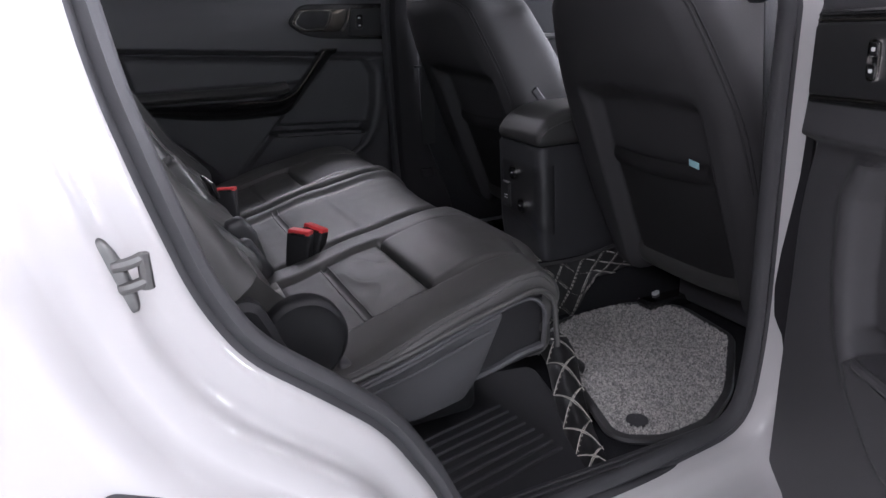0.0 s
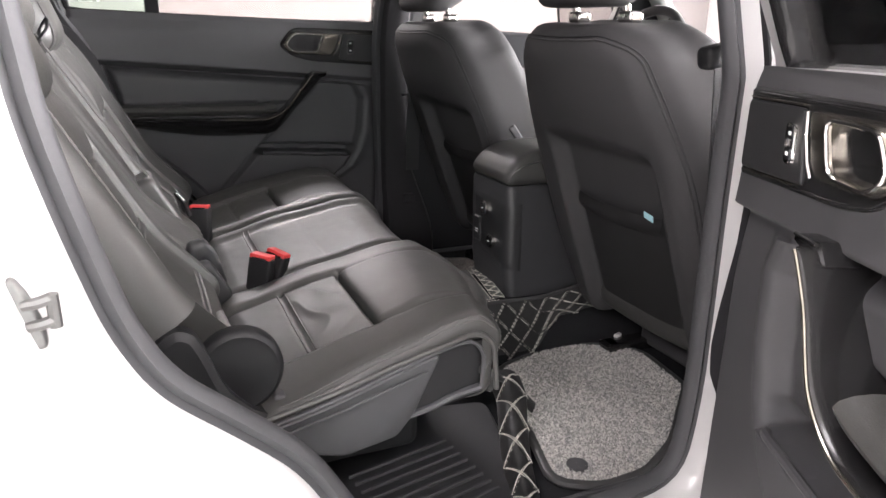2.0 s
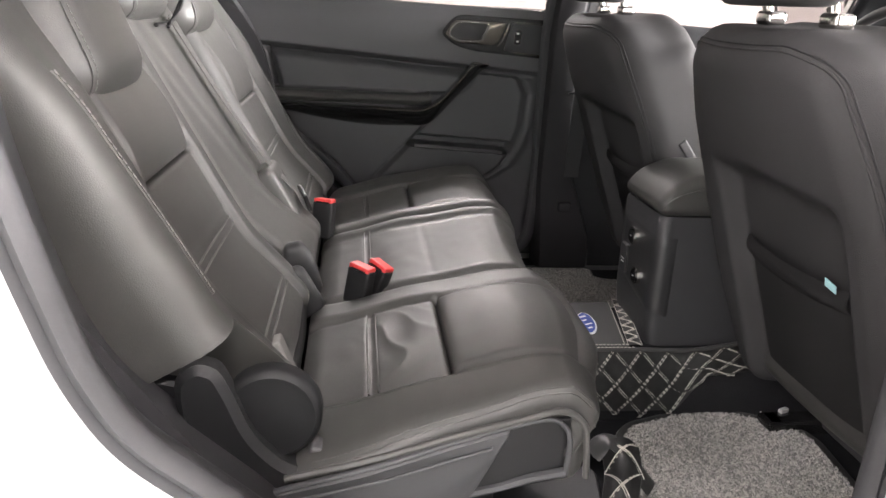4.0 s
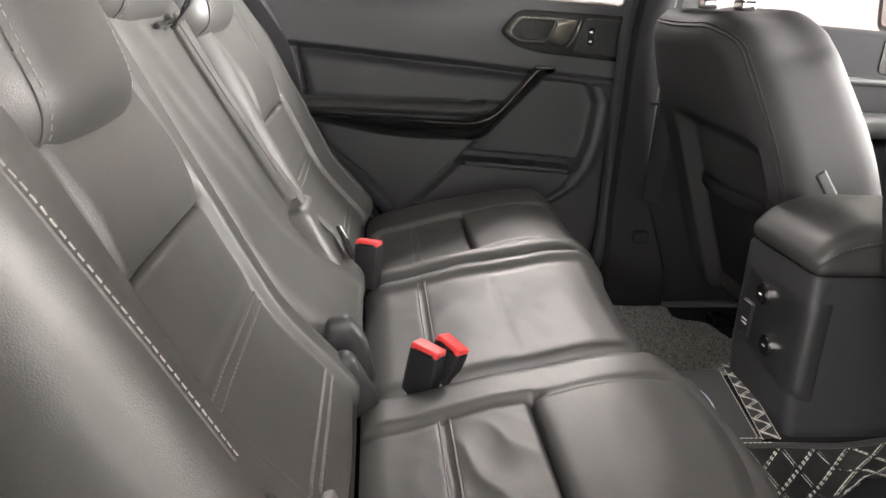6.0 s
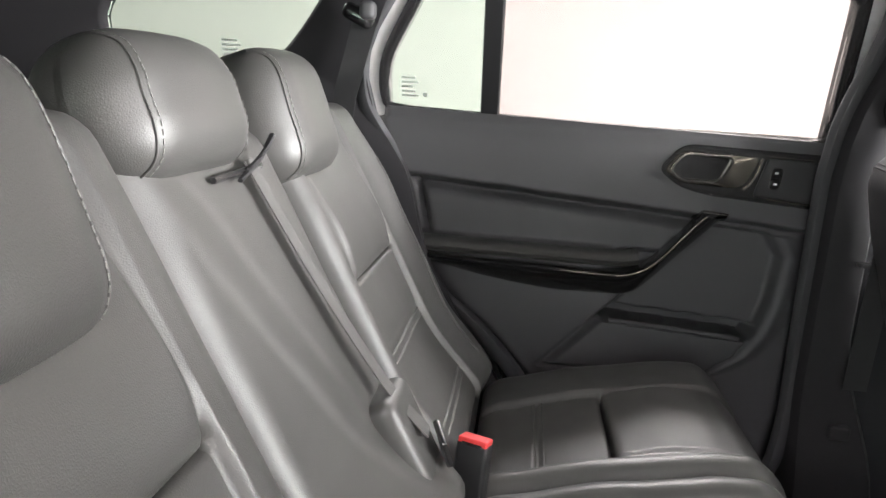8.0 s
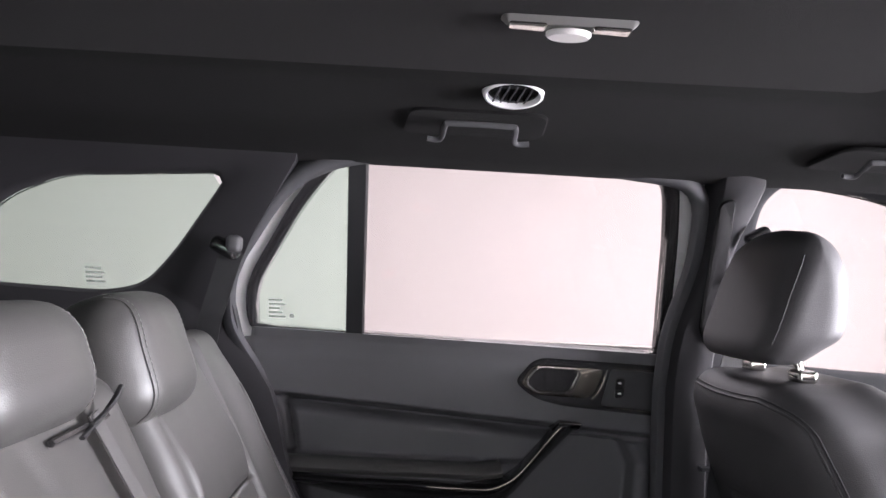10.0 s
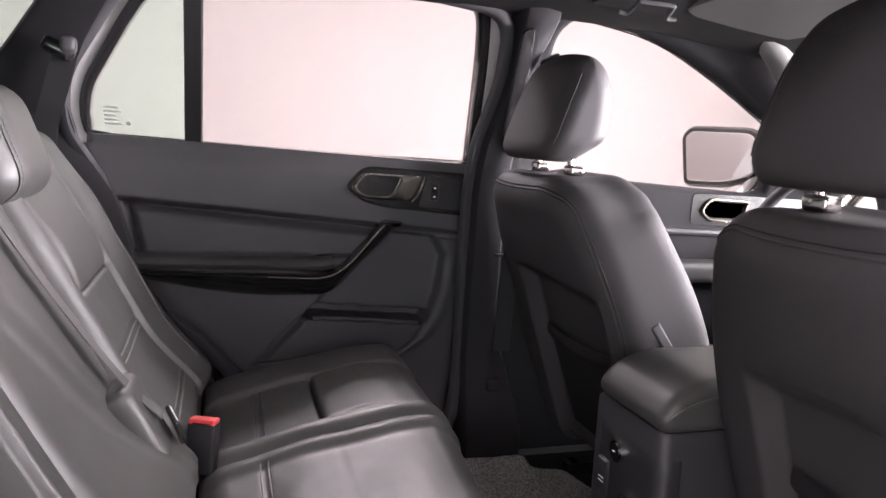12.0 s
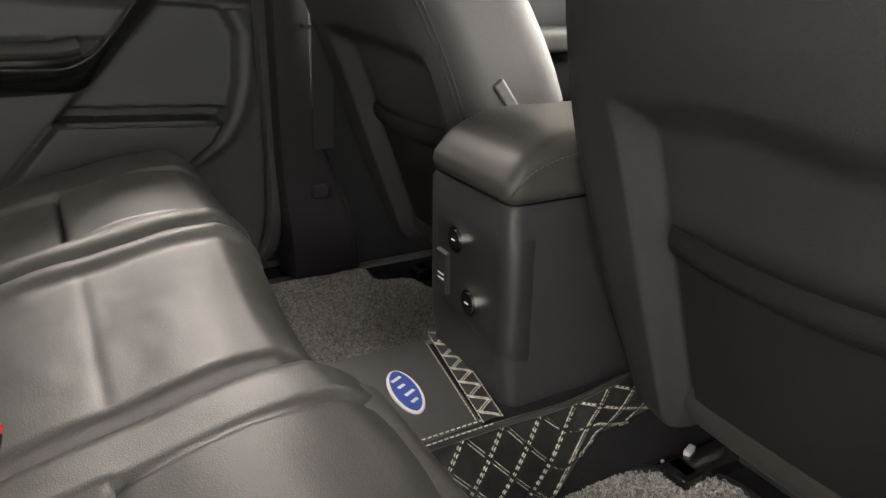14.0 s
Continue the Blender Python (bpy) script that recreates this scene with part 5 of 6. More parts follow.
def coil_mat(poly, z, count, seed, label, border=True, size=1.0):
    m = thing("floor_mat", label, "floor mat", "floor mats")
    part("coil_pad", plate(poly, lambda x, y, d: (x, y, z + d), 0.010, 0.003), COIL, m, "grey coil backing")
    loops = new("pile", coil(inset(poly, 0.008), z + 0.010, count, seed, size))
    loops.parent = m
    loops["kind"] = "stuff"
    if border:
        part("mat_border", sweep([(p.x, p.y, z + 0.009) for p in poly], circle(0.010, 8, 0.008), closed=True), LEATHER_QUILT, m, "black bound edge")
    return m


near_poly = rounded([(0.60, -0.605), (0.66, -0.64), (0.76, -0.635), (0.87, -0.575), (1.05, -0.41), (1.07, -0.24), (1.04, -0.185), (0.95, -0.142), (0.88, -0.122), (0.80, -0.148), (0.70, -0.180), (0.66, -0.24), (0.625, -0.45), (0.59, -0.575)], 0.03)
mat_near = coil_mat(near_poly, 0.583, 34000, 3, "grey coil floor mat with black quilted leather edge")
part("mat_button", sweep([(0.648, -0.578, 0.590), (0.648, -0.578, 0.602)], circle(0.020, 16), up=(0, 1, 0)), RUBBER, mat_near, "dark round mat fastener")
far_poly = rounded([(0.50, 0.215), (0.70, 0.205), (0.92, 0.21), (1.02, 0.42), (0.98, 0.60), (0.90, 0.62), (0.91, 0.70), (0.66, 0.705), (0.50, 0.60)], 0.025)
coil_mat(far_poly, 0.583, 26000, 5, "grey coil floor mat beside the closed door", border=False, size=0.6)

# quilted side of the mat that climbs the tunnel, and the cover on its top
cover = thing("tunnel_mat", "black leather tunnel mat with quilted stitched edges and oval badge", "floor mat")


def side_grid(u, v):
    x = 0.56 + 0.41 * u
    low = 0.602 + 0.080 * smoothstep(0.58, 0.76, u) + 0.017 * smoothstep(0.76, 1.0, u)
    top = 0.736 - 0.004 * gauss(u - 0.62, 0.14) + 0.012 * smoothstep(0.70, 1.0, u)
    return Vector((x + 0.012 * v, -0.126 - 0.022 * v - 0.010 * math.sin(math.pi * v), top + (low - top) * v + 0.004 * math.sin(11 * u) * v))


quilted("quilted_side", side_grid, 7, 2, cover, "black quilted leather with white diamond stitching", puff=0.004)
top_poly = rounded([(0.42, -0.118), (0.71, -0.118), (0.745, 0.102), (0.42, 0.102)], 0.006)
part("mat_top", plate(top_poly, lambda x, y, d: (x, y, 0.733 + d), 0.008, 0.002), LEATHER_QUILT, cover, "smooth black leather top")


def strip_grid(u, v):
    return Vector((0.708 + 0.030 * u + 0.045 * v, -0.12 + 0.225 * v, 0.744))


rows = [[strip_grid(i / 4, k / 30) + Vector((0, 0, 0.0025 * math.sin(math.pi * i / 4))) for i in range(5)] for k in range(31)]
bm = loft(rows, closed=False)
bmesh.ops.solidify(bm, geom=bm.faces[:], thickness=0.004)
strip = part("quilted_strip", bm, LEATHER_QUILT, cover, "narrow leather strip with zigzag stitching", sharp=80)
zig = [strip_grid(0.12 if k % 2 else 0.88, k / 13) + Vector((0, 0, 0.0022)) for k in range(14)]
for lift in (0.0, 0.004):
    part("stitching", stitches([q + Vector((0, lift, 0)) for q in zig], 0.009, 0.0006, 0.0009), THREAD, strip, "white zigzag stitching")
for u in (0.02, 0.98):
    part("stitching", stitches([strip_grid(u, k / 20) + Vector((0, 0, 0.0008)) for k in range(21)], 0.005, 0.002, 0.0007), THREAD, strip, "white edge stitching")
for y in (-0.114, -0.126):
    part("edge_stitching", stitches([(0.45, y, 0.7435), (0.72, y, 0.7435)], 0.005, 0.003, 0.0008), THREAD, cover)
part("edge_stitching", stitches([(0.704, -0.11, 0.7435), (0.742, 0.10, 0.7435)], 0.005, 0.003, 0.0008), THREAD, cover)
bind = sweep([side_grid(k / 30, 0.0) + Vector((0, 0.001, 0.002)) for k in range(31)] + [side_grid(1.0, k / 8) for k in range(1, 9)], circle(0.0045, 8))
part("bound_edge", bind, LEATHER_QUILT, cover)
badge = [Vector((0.655 + 0.021 * math.cos(t) + 0.006 * math.sin(t), -0.013 + 0.051 * math.sin(t))) for t in [2 * math.pi * k / 40 for k in range(40)]]
bd = part("badge", plate(badge, lambda x, y, d: (x, y, 0.741 + d), 0.003, 0.001), WHITE, cover, "blue oval badge with white rim")
part("badge_field", plate(inset(badge, 0.004), lambda x, y, d: (x, y, 0.7435 + d), 0.0016, 0.0004), BLUE, bd)
for k in range(4):
    part("badge_mark", rbox((0.655 + 0.002 * math.sin(k * 2), -0.040 + 0.018 * k, 0.7455), (0.012 + 0.006 * (k % 2), 0.005, 0.001), 0.0004, (0, 0, 25)), WHITE, bd)


# loose quilted flap at the mat's rear edge
FLAP = curve([(0.622, -0.338, 0.664), (0.612, -0.39, 0.648), (0.580, -0.46, 0.622), (0.545, -0.54, 0.606), (0.520, -0.61, 0.600), (0.506, -0.655, 0.597)], 10)


def flap_grid(u, v):
    a = u * (len(FLAP) - 1)
    i = min(len(FLAP) - 2, int(a))
    p = FLAP[i].lerp(FLAP[i + 1], a - i)
    half = 0.028 - 0.012 * u
    return p + Vector((half * (2 * v - 1), -0.3 * half * (2 * v - 1), 0.020 * math.sin(math.pi * v) * (1 - 0.4 * u) - 0.010 * (1 - v)))


quilted("quilted_flap", flap_grid, 5, 1, mat_near, "loose quilted leather flap with white stitching", puff=0.004)
roll = curve([(0.570, -0.345, 0.652), (0.596, -0.338, 0.674), (0.622, -0.350, 0.664), (0.645, -0.368, 0.634), (0.668, -0.386, 0.608)], 6)
part("flap_roll", sweep(roll, circle(0.022, 12, 0.005)), LEATHER_QUILT, mat_near, "rolled end of the flap")
for side in (0.0, 1.0):
    hem = [flap_grid(k / 40, side) for k in range(41)]
    part("flap_hem", sweep(hem, circle(0.004, 8)), LEATHER_QUILT, mat_near)

# ribbed rubber footwell behind the mat
foot = thing("footwell_tray", "black ribbed plastic footwell tray under the rear seat", "floor tray")
part("tray", plate(rounded([(0.13, -0.70), (0.52, -0.70), (0.60, -0.30), (0.13, -0.22)], 0.03), lambda x, y, d: (x, y, 0.582 + d), 0.012, 0.004), CONSOLE, foot)
for k in range(8):
    y = -0.600 + 0.024 * k
    part("rib", rbox((0.385 - 0.004 * k, y, 0.596), (0.21, 0.006, 0.007), 0.002, (0, 0, 12)), PLASTIC_PALE, foot)
part("scuff_strip", rbox((0.45, -0.705, 0.615), (0.62, 0.07, 0.02), 0.008), CONSOLE, foot, "scuffed black sill strip")
for k in range(5):
    part("rib", rbox((0.42 + 0.01 * k, -0.728 + 0.011 * k, 0.626), (0.50, 0.004, 0.004), 0.0015), PLASTIC_PALE, foot)


# ---------------------------------------------------------------- details round the rear bench
def buckle(x, y, z, rot, label):
    b = thing("seat_belt_buckle", label, "seat belt buckle", "belt buckles")
    part("body", softbox((0.026, 0.048, 0.085), 0.006, (2, 2, 2)), DARK, b, "black plastic stalk")
    part("button", place(softbox((0.024, 0.044, 0.012), 0.003, (1, 1, 1)), pose(0, 0, 0.042)), RED, b, "red release button")
    part("slot", rbox((-0.0125, 0, 0.040), (0.003, 0.030, 0.004), 0.001), GLOSS, b)
    b.matrix_world = pose(x, y, z, *rot)
    return b


buckle(0.168, -0.152, 0.880, (7, 6, 52), "black seat belt buckle with a red button")
buckle(0.196, -0.133, 0.879, (14, 12, 43), "tilted black seat belt buckle with a red button")
buckle(0.090, 0.205, 0.900, (0, 8, 68), "black seat belt buckle with a pinkish red button")

belt = thing("seat_belt", "black webbing seat belt across the middle backrest", "seat belt")
bp = [on_back(0.060, 0.520, 0.012), on_back(0.085, 0.36, 0.014), on_back(0.118, 0.20, 0.022), on_back(0.130, 0.12, 0.040)]
part("webbing", sweep(curve(bp, 8), [(-0.013, -0.001), (0.013, -0.001), (0.013, 0.001), (-0.013, 0.001)], up=BW), WEBBING_GREY, belt)
part("tongue", place(softbox((0.010, 0.050, 0.045), 0.004), pose(0.052, 0.150, 0.965, 15, -20, 15)), GLOSS, belt, "black belt tongue")
part("anchor_loop", sweep(curve([on_back(0.045, 0.505, 0.002), on_back(0.060, 0.520, 0.034), on_back(0.082, 0.535, 0.042), on_back(0.098, 0.525, 0.020), on_back(0.07, 0.512, 0.014), on_back(0.02, 0.500, 0.010)], 8), circle(0.0035, 6, 0.0025)), WEBBING, belt, "thin black strap loop")

part("seam_gap", sweep([on_back(-0.03, 0.508, 0.006), on_back(0.10, 0.512, 0.006)], circle(0.004, 6)), GLOSS, bench_l)
part("hinge_cover", place(softbox((0.060, 0.034, 0.110), 0.017, (4, 2, 6), lambda p: Vector((p.x * (1 - 0.35 * smoothstep(0.01, 0.055, p.z)), p.y, p.z))), pose(0.066, -0.148, 0.915, 0, -14, 0)), SATIN_BLACK, bench_l, "shiny black hinge cover")
part("hinge_cap", place(softbox((0.060, 0.034, 0.095), 0.016, (3, 2, 4)), pose(0.066, -0.192, 0.890, 0, -28, 8)), SATIN_BLACK, bench_r, "rounded black hinge cap")
part("armrest_fold", place(softbox((0.048, 0.105, 0.190), 0.018, (3, 6, 8)), pose(0.014, 0.128, 0.955, 0, -28, 0)), LEATHER, bench_l, "lower fold of the middle backrest")
# near-black boxes put shade into the crease behind the cushions
part("gap_shade_filler", rbox((0.035, -0.40, 0.855), (0.09, 0.40, 0.08), 0.02), DARK, bench_r)
part("gap_shade_filler", rbox((0.035, 0.26, 0.850), (0.09, 0.74, 0.08), 0.02), DARK, bench_l)
part("child_anchor_flap", rbox((0.07, 0.212, 0.838), (0.012, 0.010, 0.02), 0.002), WHITE, bench_l, "small white label")
# recliner covers on the door side; near-black plate for the shaded void between
lobe = rounded([(-0.010, 0.86), (-0.035, 0.94), (-0.033, 0.978), (-0.008, 0.994), (0.014, 0.986), (0.028, 0.955), (0.047, 0.90), (0.085, 0.858), (0.128, 0.848), (0.128, 0.79), (0.03, 0.79)], [0.03, 0.02, 0.02, 0.02, 0.02, 0.02, 0.03, 0.03, 0.01, 0.01, 0.02])
part("recliner_cover", plate(lobe, lambda x, z, d: (x, -0.605 - d, z), 0.030, 0.009), DARK, bench_r, "rounded black recliner cover")
disc = [Vector((0.068 + 0.058 * math.cos(t), 0.915 + 0.060 * math.sin(t))) for t in [2 * math.pi * k / 40 for k in range(40)]]
part("recliner_cover", loft([[(p.x, -0.590 - d, p.y) for p in inset(disc, i)] for i, d in ((0.0, 0.0), (0.0, 0.016), (0.003, 0.022), (0.008, 0.025), (0.013, 0.023), (0.030, 0.024))], cap=True), DARK, bench_r, "rounded black recliner cover")
part("void_plate", plate(rounded([(-0.10, 0.89), (0.05, 0.855), (0.06, 0.915), (0.0, 0.945), (-0.07, 0.965)], 0.02), lambda x, z, d: (x, -0.588 - d, z), 0.016, 0.005), DARK, bench_r, "dark plate for the shaded void under the backrest")
part("cushion_catch", rbox((0.112, -0.600, 0.845), (0.018, 0.03, 0.055), 0.006, (0, 15, 0)), PLASTIC, bench_r)
part("grey_strap", place(softbox((0.012, 0.03, 0.10), 0.004), pose(0.076, -0.475, 0.900, 0, -20, 0)), PILLAR_PALE, bench_r, "pale grey fabric strap")
# striker and rubber stop on the body pillar
striker = thing("door_striker", "worn zinc door striker bolted to the white pillar", "door striker")
part("striker_plate", place(softbox((0.020, 0.012, 0.066), 0.005, (3, 1, 6), lambda p: Vector((p.x * (1 - 0.45 * abs(p.z / 0.031) ** 2.5), p.y, p.z))), pose(-0.124, -0.862, 1.128, 0, -16, 0)), STEEL, striker)
for dz in (-0.006, 0.013):
    part("striker_prong", sweep(curve([(-0.124, -0.866, 1.124 + dz), (-0.112, -0.869, 1.126 + dz), (-0.102, -0.868, 1.129 + dz)], 4), circle(0.0050, 8)), STEEL, striker)
part("striker_bar", sweep([(-0.102, -0.868, 1.116), (-0.102, -0.868, 1.145)], circle(0.0052, 8), up=(0, 1, 0)), STEEL, striker)
stop = thing("rubber_stop", "black rubber door stop on the white body", "rubber stop")
part("pad", place(softbox((0.056, 0.030, 0.026), 0.012, (4, 2, 2)), pose(-0.140, -0.930, 0.962, 0, 30, 0)), RUBBER, stop)


# ---------------------------------------------------------------- roof and pillar fittings
def grab_handle(x0, x1, y, z, s=1):
    g = thing("grab_handle", "folded dark plastic grab handle on the roof edge", "grab handle", "grab handles")
    base = rounded([(x0 - 0.075, y + 0.085), (x1 + 0.060, y + 0.085), (x1 + 0.050, y - 0.035), (x0 - 0.060, y - 0.035)], 0.03)
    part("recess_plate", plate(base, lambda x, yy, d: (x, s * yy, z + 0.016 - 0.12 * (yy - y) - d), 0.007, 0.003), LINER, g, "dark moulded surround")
    path = curve([(x0 - 0.028, s * (y + 0.030), z - 0.020), (x0 - 0.006, s * (y + 0.028), z - 0.020), (x0, s * y, z - 0.003), (x0 + 0.012, s * (y - 0.004), z), (x1 - 0.012, s * (y - 0.004), z), (x1, s * y, z - 0.003), (x1 + 0.004, s * (y + 0.028), z - 0.020), (x1 + 0.028, s * (y + 0.030), z - 0.020)], 4)
    part("grip", sweep(path, circle(0.005, 8, 0.004), up=(0, s, 0)), PLASTIC_PALE, g, "slim grey grip")
    return g


grab_handle(0.208, 0.325, 0.400, 1.757)
grab_handle(0.955, 1.045, 0.44, 1.742)

vent = thing("roof_vent", "oval silver roof air vent with dark slats", "air vent")
vent.matrix_world = pose(0.303, 0.283, 1.780, -24, 0, 0)
ov = [Vector((0.047 * math.cos(t), 0.033 * math.sin(t))) for t in [2 * math.pi * k / 40 for k in range(40)]]
ovi = inset(ov, 0.009)
part("rim", loft([[(p.x, p.y, 0.006) for p in ov], [(p.x, p.y, -0.004) for p in inset(ov, 0.002)], [(p.x, p.y, -0.005) for p in inset(ov, 0.006)], [(p.x, p.y, 0.006) for p in ovi]]), WHITE, vent, "pale silver oval rim")
part("throat", plate(ovi, lambda x, y, d: (x, y, 0.006 - d), 0.004, 0.001), GLOSS, vent)
for k in range(5):
    part("slat", rbox((-0.024 + 0.012 * k, 0, 0.0), (0.0025, 0.040, 0.006), 0.001, (0, 25, 14)), PLASTIC_PALE, vent)
dome = thing("dome_lamp", "white wing-shaped ceiling dome lamp, switched off", "dome lamp")
wing = rounded([(0.250, 0.030), (0.300, 0.036), (0.328, 0.044), (0.356, 0.036), (0.405, 0.030), (0.405, 0.004), (0.250, 0.004)], 0.010)
part("housing", plate(wing, lambda x, y, d: (x, y + 0.006, 1.804 - d), 0.018, 0.007), PILLAR_PALE, dome, "pale grey lamp housing")
for x0, x1 in ((0.258, 0.302), (0.353, 0.398)):
    part("lens_panel", plate(rounded([(x0, 0.010), (x1, 0.010), (x1, 0.028), (x0, 0.025)], 0.004), lambda x, y, d: (x, y + 0.006, 1.787 - d), 0.004, 0.002), CHROME, dome, "bright side lens of the lamp")
part("lens", plate([Vector((0.328 + 0.026 * math.cos(t), 0.024 + 0.017 * math.sin(t))) for t in [2 * math.pi * k / 28 for k in range(28)]], lambda x, y, d: (x, y + 0.006, 1.782 - d), 0.006, 0.003), LAMPSHADE, dome)
hook = thing("roof_plug", "small dark round plug in the headliner", "roof plug")
part("plug", sweep([(0.094, 0.035, 1.808), (0.094, 0.035, 1.796)], circle(0.012, 14), up=(0, 1, 0)), PILLAR, hook)

visor = thing("sun_visor", "folded grey sun visor above the windscreen", "sun visor")
vp = rounded([(1.09, 0.48), (1.06, 0.15), (1.30, 0.13), (1.42, 0.20), (1.43, 0.56), (1.25, 0.58)], 0.05)
part("blade", plate(vp, lambda x, y, d: (x, y, 1.765 - 0.03 * smoothstep(1.05, 1.45, x) - d), 0.016, 0.007), VISOR, visor)
part("label", rbox((1.00, 0.245, 1.772), (0.055, 0.022, 0.004), 0.001, (0, 4, 20)), PRINT, visor, "small pale label")

guide = thing("belt_guide", "black seat belt guide on the rear pillar", "belt guide")
part("guide_ring", place(softbox((0.060, 0.03, 0.030), 0.012, (2, 2, 2)), pose(-0.185, 0.585, 1.540, 0, 25, 0)), GLOSS, guide)
part("bolt_cap", place(softbox((0.028, 0.03, 0.032), 0.010, (2, 2, 2)), pose(-0.165, 0.57, 1.548, 0, 0, 0)), PLASTIC, guide)
part("webbing", sweep([(-0.175, 0.595, 1.535), (-0.215, 0.62, 1.40), (-0.235, 0.63, 1.25)], [(-0.022, -0.001), (0.022, -0.001), (0.022, 0.001), (-0.022, 0.001)], up=(0, 1, 0)), WEBBING, guide)
near_guide = thing("belt_guide", "black seat belt guide on the open side's centre pillar", "belt guide")
part("guide_ring", place(softbox((0.050, 0.034, 0.034), 0.010, (2, 2, 2)), pose(0.788, -0.640, 1.322, 0, -12, 0)), DARK, near_guide)
part("webbing", sweep([(0.800, -0.650, 1.318), (0.806, -0.668, 1.10), (0.812, -0.675, 0.72)], [(-0.022, -0.001), (0.022, -0.001), (0.022, 0.001), (-0.022, 0.001)], up=(0, 1, 0)), WEBBING, near_guide)
slot = thing("belt_adjuster", "black height adjuster slot on the centre pillar", "belt adjuster")
sl = rounded([(0.745, 1.675), (0.778, 1.685), (0.785, 1.42), (0.765, 1.395), (0.745, 1.43)], 0.015)
part("slot_plate", plate(sl, lambda x, z, d: (x, y_seal(z) - 0.038 - d, z), 0.010, 0.004), GLOSS, slot)
part("d_ring", place(softbox((0.050, 0.03, 0.035), 0.010, (2, 2, 2)), pose(0.835, 0.585, 1.612, 0, -30, 0)), GLOSS, slot)
part("bolt", place(softbox((0.03, 0.02, 0.025), 0.008, (2, 2, 2)), pose(0.80, 0.60, 1.530)), CHROME, slot)
part("webbing", sweep([(0.835, 0.585, 1.60), (0.80, 0.635, 1.30), (0.80, 0.66, 0.90)], [(-0.022, -0.001), (0.022, -0.001), (0.022, 0.001), (-0.022, 0.001)], up=(0, 1, 0)), WEBBING, slot)
part("pillar_clip", rbox((0.785, 0.675, 1.145), (0.03, 0.02, 0.008), 0.002), PLASTIC_PALE, car)
part("pillar_clip", rbox((0.795, 0.68, 0.802), (0.04, 0.025, 0.03), 0.006), PILLAR, car)


# ---------------------------------------------------------------- front of the cabin
def front_handle(s, door):
    def P(x, z, d):
        return (x, s * (y_door(z) - 0.02 - d), z)

    bz = rounded([(1.455, 1.312), (1.600, 1.308), (1.575, 1.238), (1.455, 1.242), (1.425, 1.270)], [0.025, 0.012, 0.03, 0.03, 0.015])
    o, h = rays_of(bz, (1.51, 1.275), 60), inset(rays_of(bz, (1.51, 1.275), 60), 0.009)
    part("handle_bezel", loft([[P(p.x, p.y, 0.0) for p in o], [P(p.x, p.y, 0.012) for p in inset(o, 0.003)], [P(p.x, p.y, 0.012) for p in inset(h, -0.003)], [P(p.x, p.y, -0.005) for p in h]]), SATIN, door, "satin metal handle bezel")
    part("handle_cup", plate(h, lambda x, z, d: P(x, z, -0.004 + d), 0.006, 0.002), GLOSS, door)
    part("gloss_panel", plate(rounded([(1.40, 1.322), (1.80, 1.318), (1.80, 1.225), (1.40, 1.228)], 0.02), lambda x, z, d: P(x, z, -0.004 + d), 0.006, 0.002), GLOSS, door)
    part("armrest", place(softbox((0.55, 0.09, 0.06), 0.02, (4, 2, 2)), pose(1.30, s * 0.735, 1.10)), PLASTIC, door)
    part("ledge", sweep([P(0.83, 1.215, 0.0), P(1.3, 1.21, 0.0), P(1.8, 1.20, 0.0)], circle(0.014, 8, 0.010)), PLASTIC, door)


front_handle(1, fd_far)
front_handle(-1, fd_near)

wing_mirror = thing("wing_mirror", "dark grey wing mirror outside the front window", "wing mirror")
mo = rounded([(-0.132, 0.066), (-0.100, 0.094), (0.11, 0.094), (0.137, 0.066), (0.11, -0.094), (-0.022, -0.088), (-0.148, -0.055)], 0.025)
mm = look((1.66, 1.0, 1.425), (0.73, 0.60, 1.44))
part("housing", place(loft([[(p.x, p.y, 0.0) for p in mo], [(p.x, p.y, 0.01) for p in inset(mo, -0.008)], [(p.x * 0.95, p.y * 0.95, 0.08) for p in mo], [(p.x * 0.6, p.y * 0.6, 0.12) for p in mo]], cap=True), mm), SATIN_BLACK, wing_mirror, "dark grey mirror housing")
part("mirror_glass", place(plate(inset(mo, 0.011), lambda x, y, d: (x, y, 0.004 - d), 0.008, 0.002), mm), MIRROR, wing_mirror)
part("mirror_arm", rbox((1.76, 0.92, 1.375), (0.08, 0.18, 0.05), 0.02), PLASTIC, wing_mirror, "dark mirror arm")

for side in (-1, 1):
    pa = [(1.24, 0.52, 1.80), (1.40, 0.555, 1.725), (1.56, 0.60, 1.615), (1.72, 0.66, 1.50), (1.92, 0.74, 1.33)]
    part("pillar_trim", sweep(curve([(x, side * y, z) for x, y, z in pa], 6), circle(0.036, 12, 0.030), up=(0, 0, 1)), PILLAR_PALE, car, "pale grey windscreen pillar trim")
part("speaker_grille", place(softbox((0.085, 0.012, 0.034), 0.005), pose(1.545, 0.560, 1.600, 0, 40, 14)), GLOSS, car)

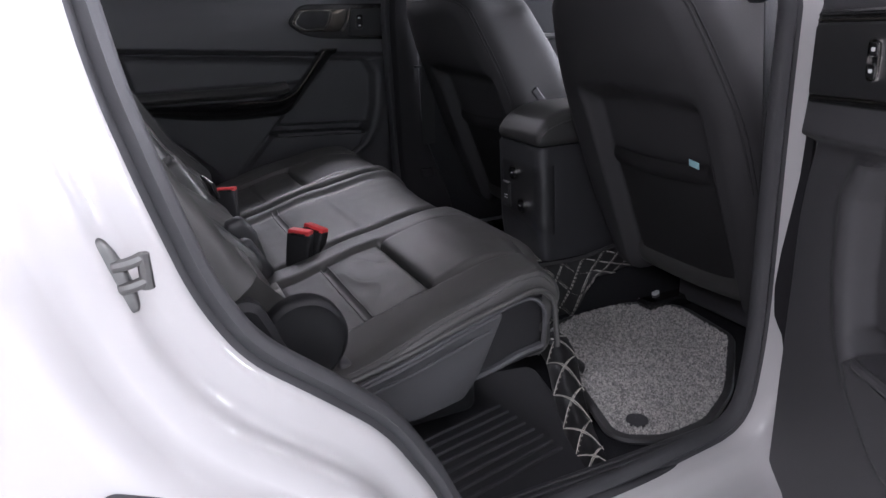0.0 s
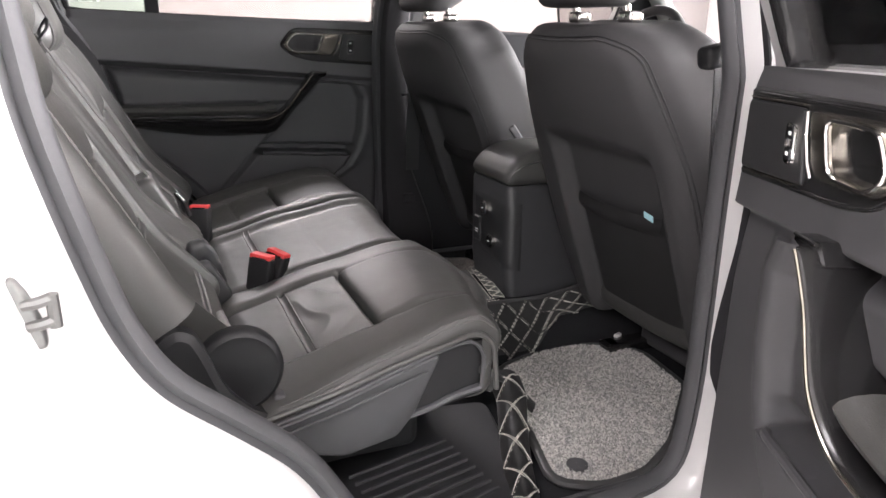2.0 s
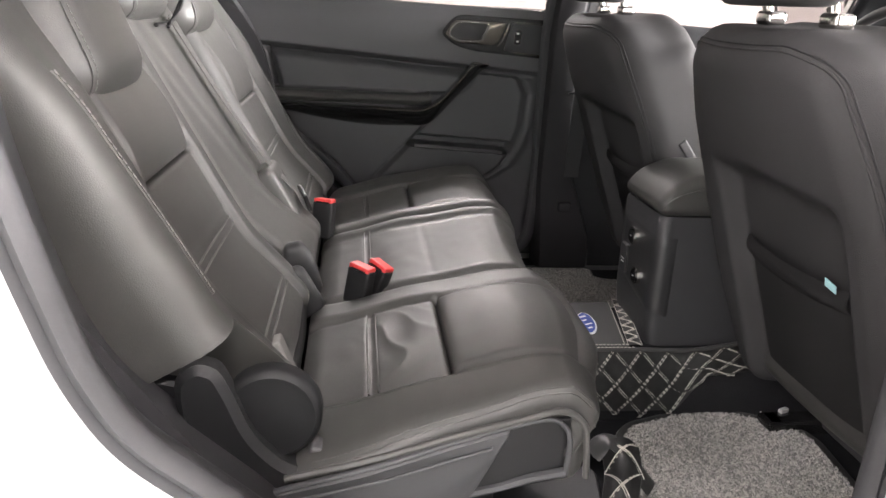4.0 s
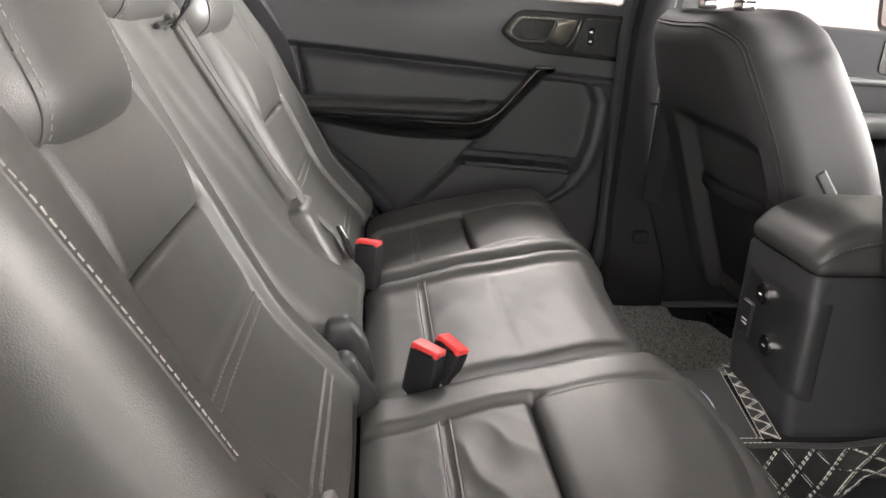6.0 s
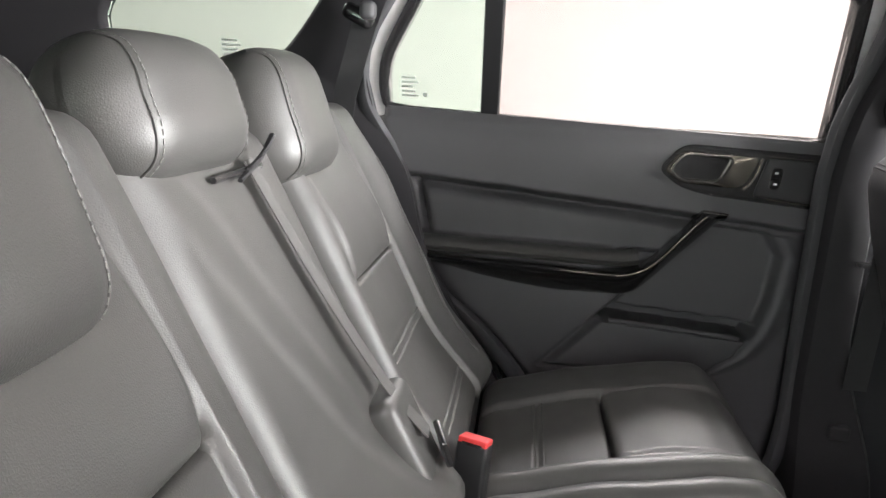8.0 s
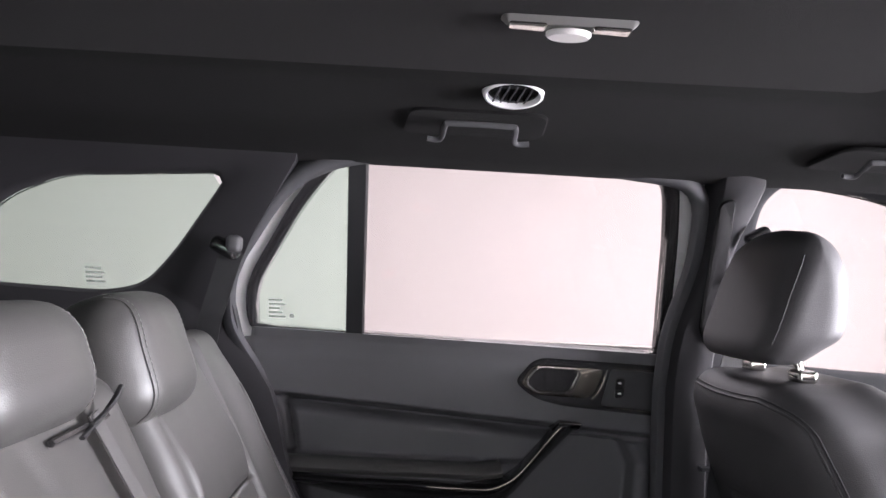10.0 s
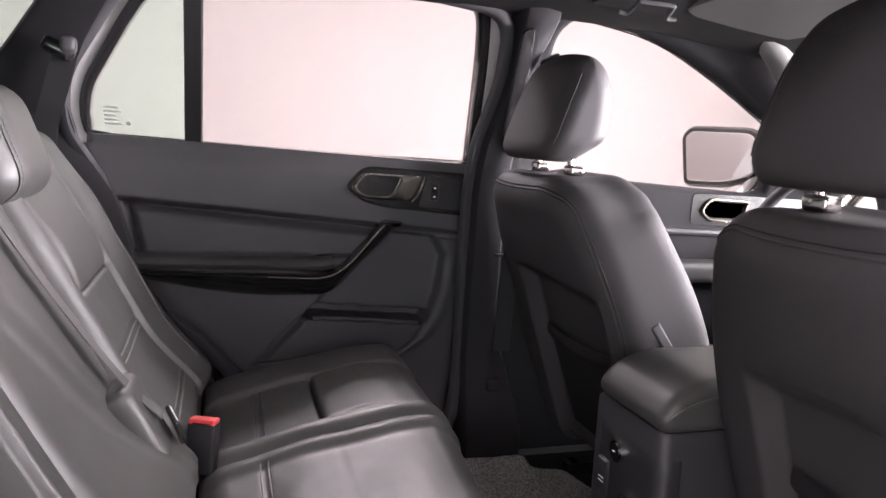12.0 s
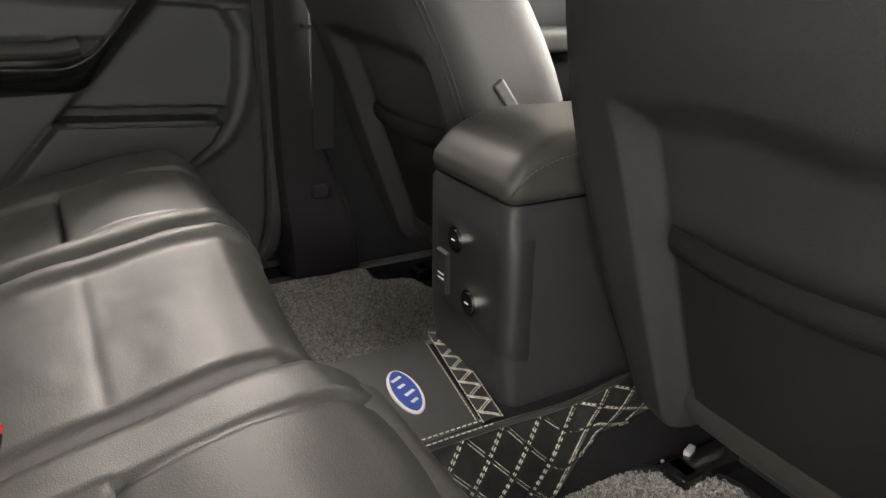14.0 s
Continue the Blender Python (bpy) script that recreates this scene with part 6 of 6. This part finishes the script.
lever = thing("recliner_lever", "slim grey recliner lever on the front seat", "lever")
part("lever_arm", place(softbox((0.022, 0.014, 0.080), 0.005), pose(0.905, 0.150, 1.078, 0, -38, 0)), PLASTIC_PALE, lever)

wheel = thing("steering_wheel", "black leather steering wheel behind the front seat", "steering wheel")
wm = pose(1.45, 0.385, 1.250, 0, -65, 0)
part("rim", place(sweep([(0.185 * math.cos(t), 0.185 * math.sin(t), 0) for t in [2 * math.pi * k / 48 for k in range(48)]], circle(0.015, 10), closed=True), wm), VINYL, wheel)
part("hub", place(softbox((0.16, 0.15, 0.05), 0.03, (3, 3, 2)), wm @ pose(0, 0, -0.03)), PLASTIC, wheel)
for a in (0, 180, 250):
    part("spoke", place(softbox((0.11, 0.035, 0.02), 0.008, (2, 1, 1)), wm @ pose(0, 0, -0.02, 0, 0, a + 90) @ pose(0.12, 0, 0)), SATIN, wheel)

# card in the map pocket, seat rails and loose connectors
tag = thing("paper_tag", "pale blue paper tag in the map pocket", "paper tag")
part("paper", rbox((0.822, -0.492, 1.030), (0.002, 0.024, 0.014), 0.0006, (12, -20, 0)), CYAN, tag)
for y in (-0.55, -0.19, 0.24, 0.60):
    rail = thing("seat_rail", "black steel seat rail bolted to the floor", "seat rail", "seat rails")
    part("rail", rbox((1.22, y, 0.60), (0.46, 0.045, 0.03), 0.006), GLOSS, rail)
    part("end_cap", rbox((1.005, y, 0.600), (0.04, 0.048, 0.030), 0.008), GLOSS, rail)
plug = thing("cable_connector", "white cable connector with short wire on the floor", "connector")
part("wire", sweep(curve([(1.00, -0.160, 0.606), (0.995, -0.175, 0.608), (1.01, -0.185, 0.608), (1.03, -0.18, 0.612)], 5), circle(0.003, 6)), WHITE, plug)
part("socket", rbox((1.04, -0.172, 0.614), (0.022, 0.010, 0.018), 0.002, (0, 0, 20)), WHITE, plug)

# ---------------------------------------------------------------- showroom luminaires
for lx in (-2.6, 0.4, 3.4):
    for ly in (-3.0, -0.4, 2.6):
        lum = thing("ceiling_panel", "white recessed ceiling panel lamp", "ceiling lamp", "ceiling panels")
        part("frame", rbox((lx, ly, ROOM[4] - 0.02), (1.26, 0.66, 0.035), 0.006), WHITE, lum)
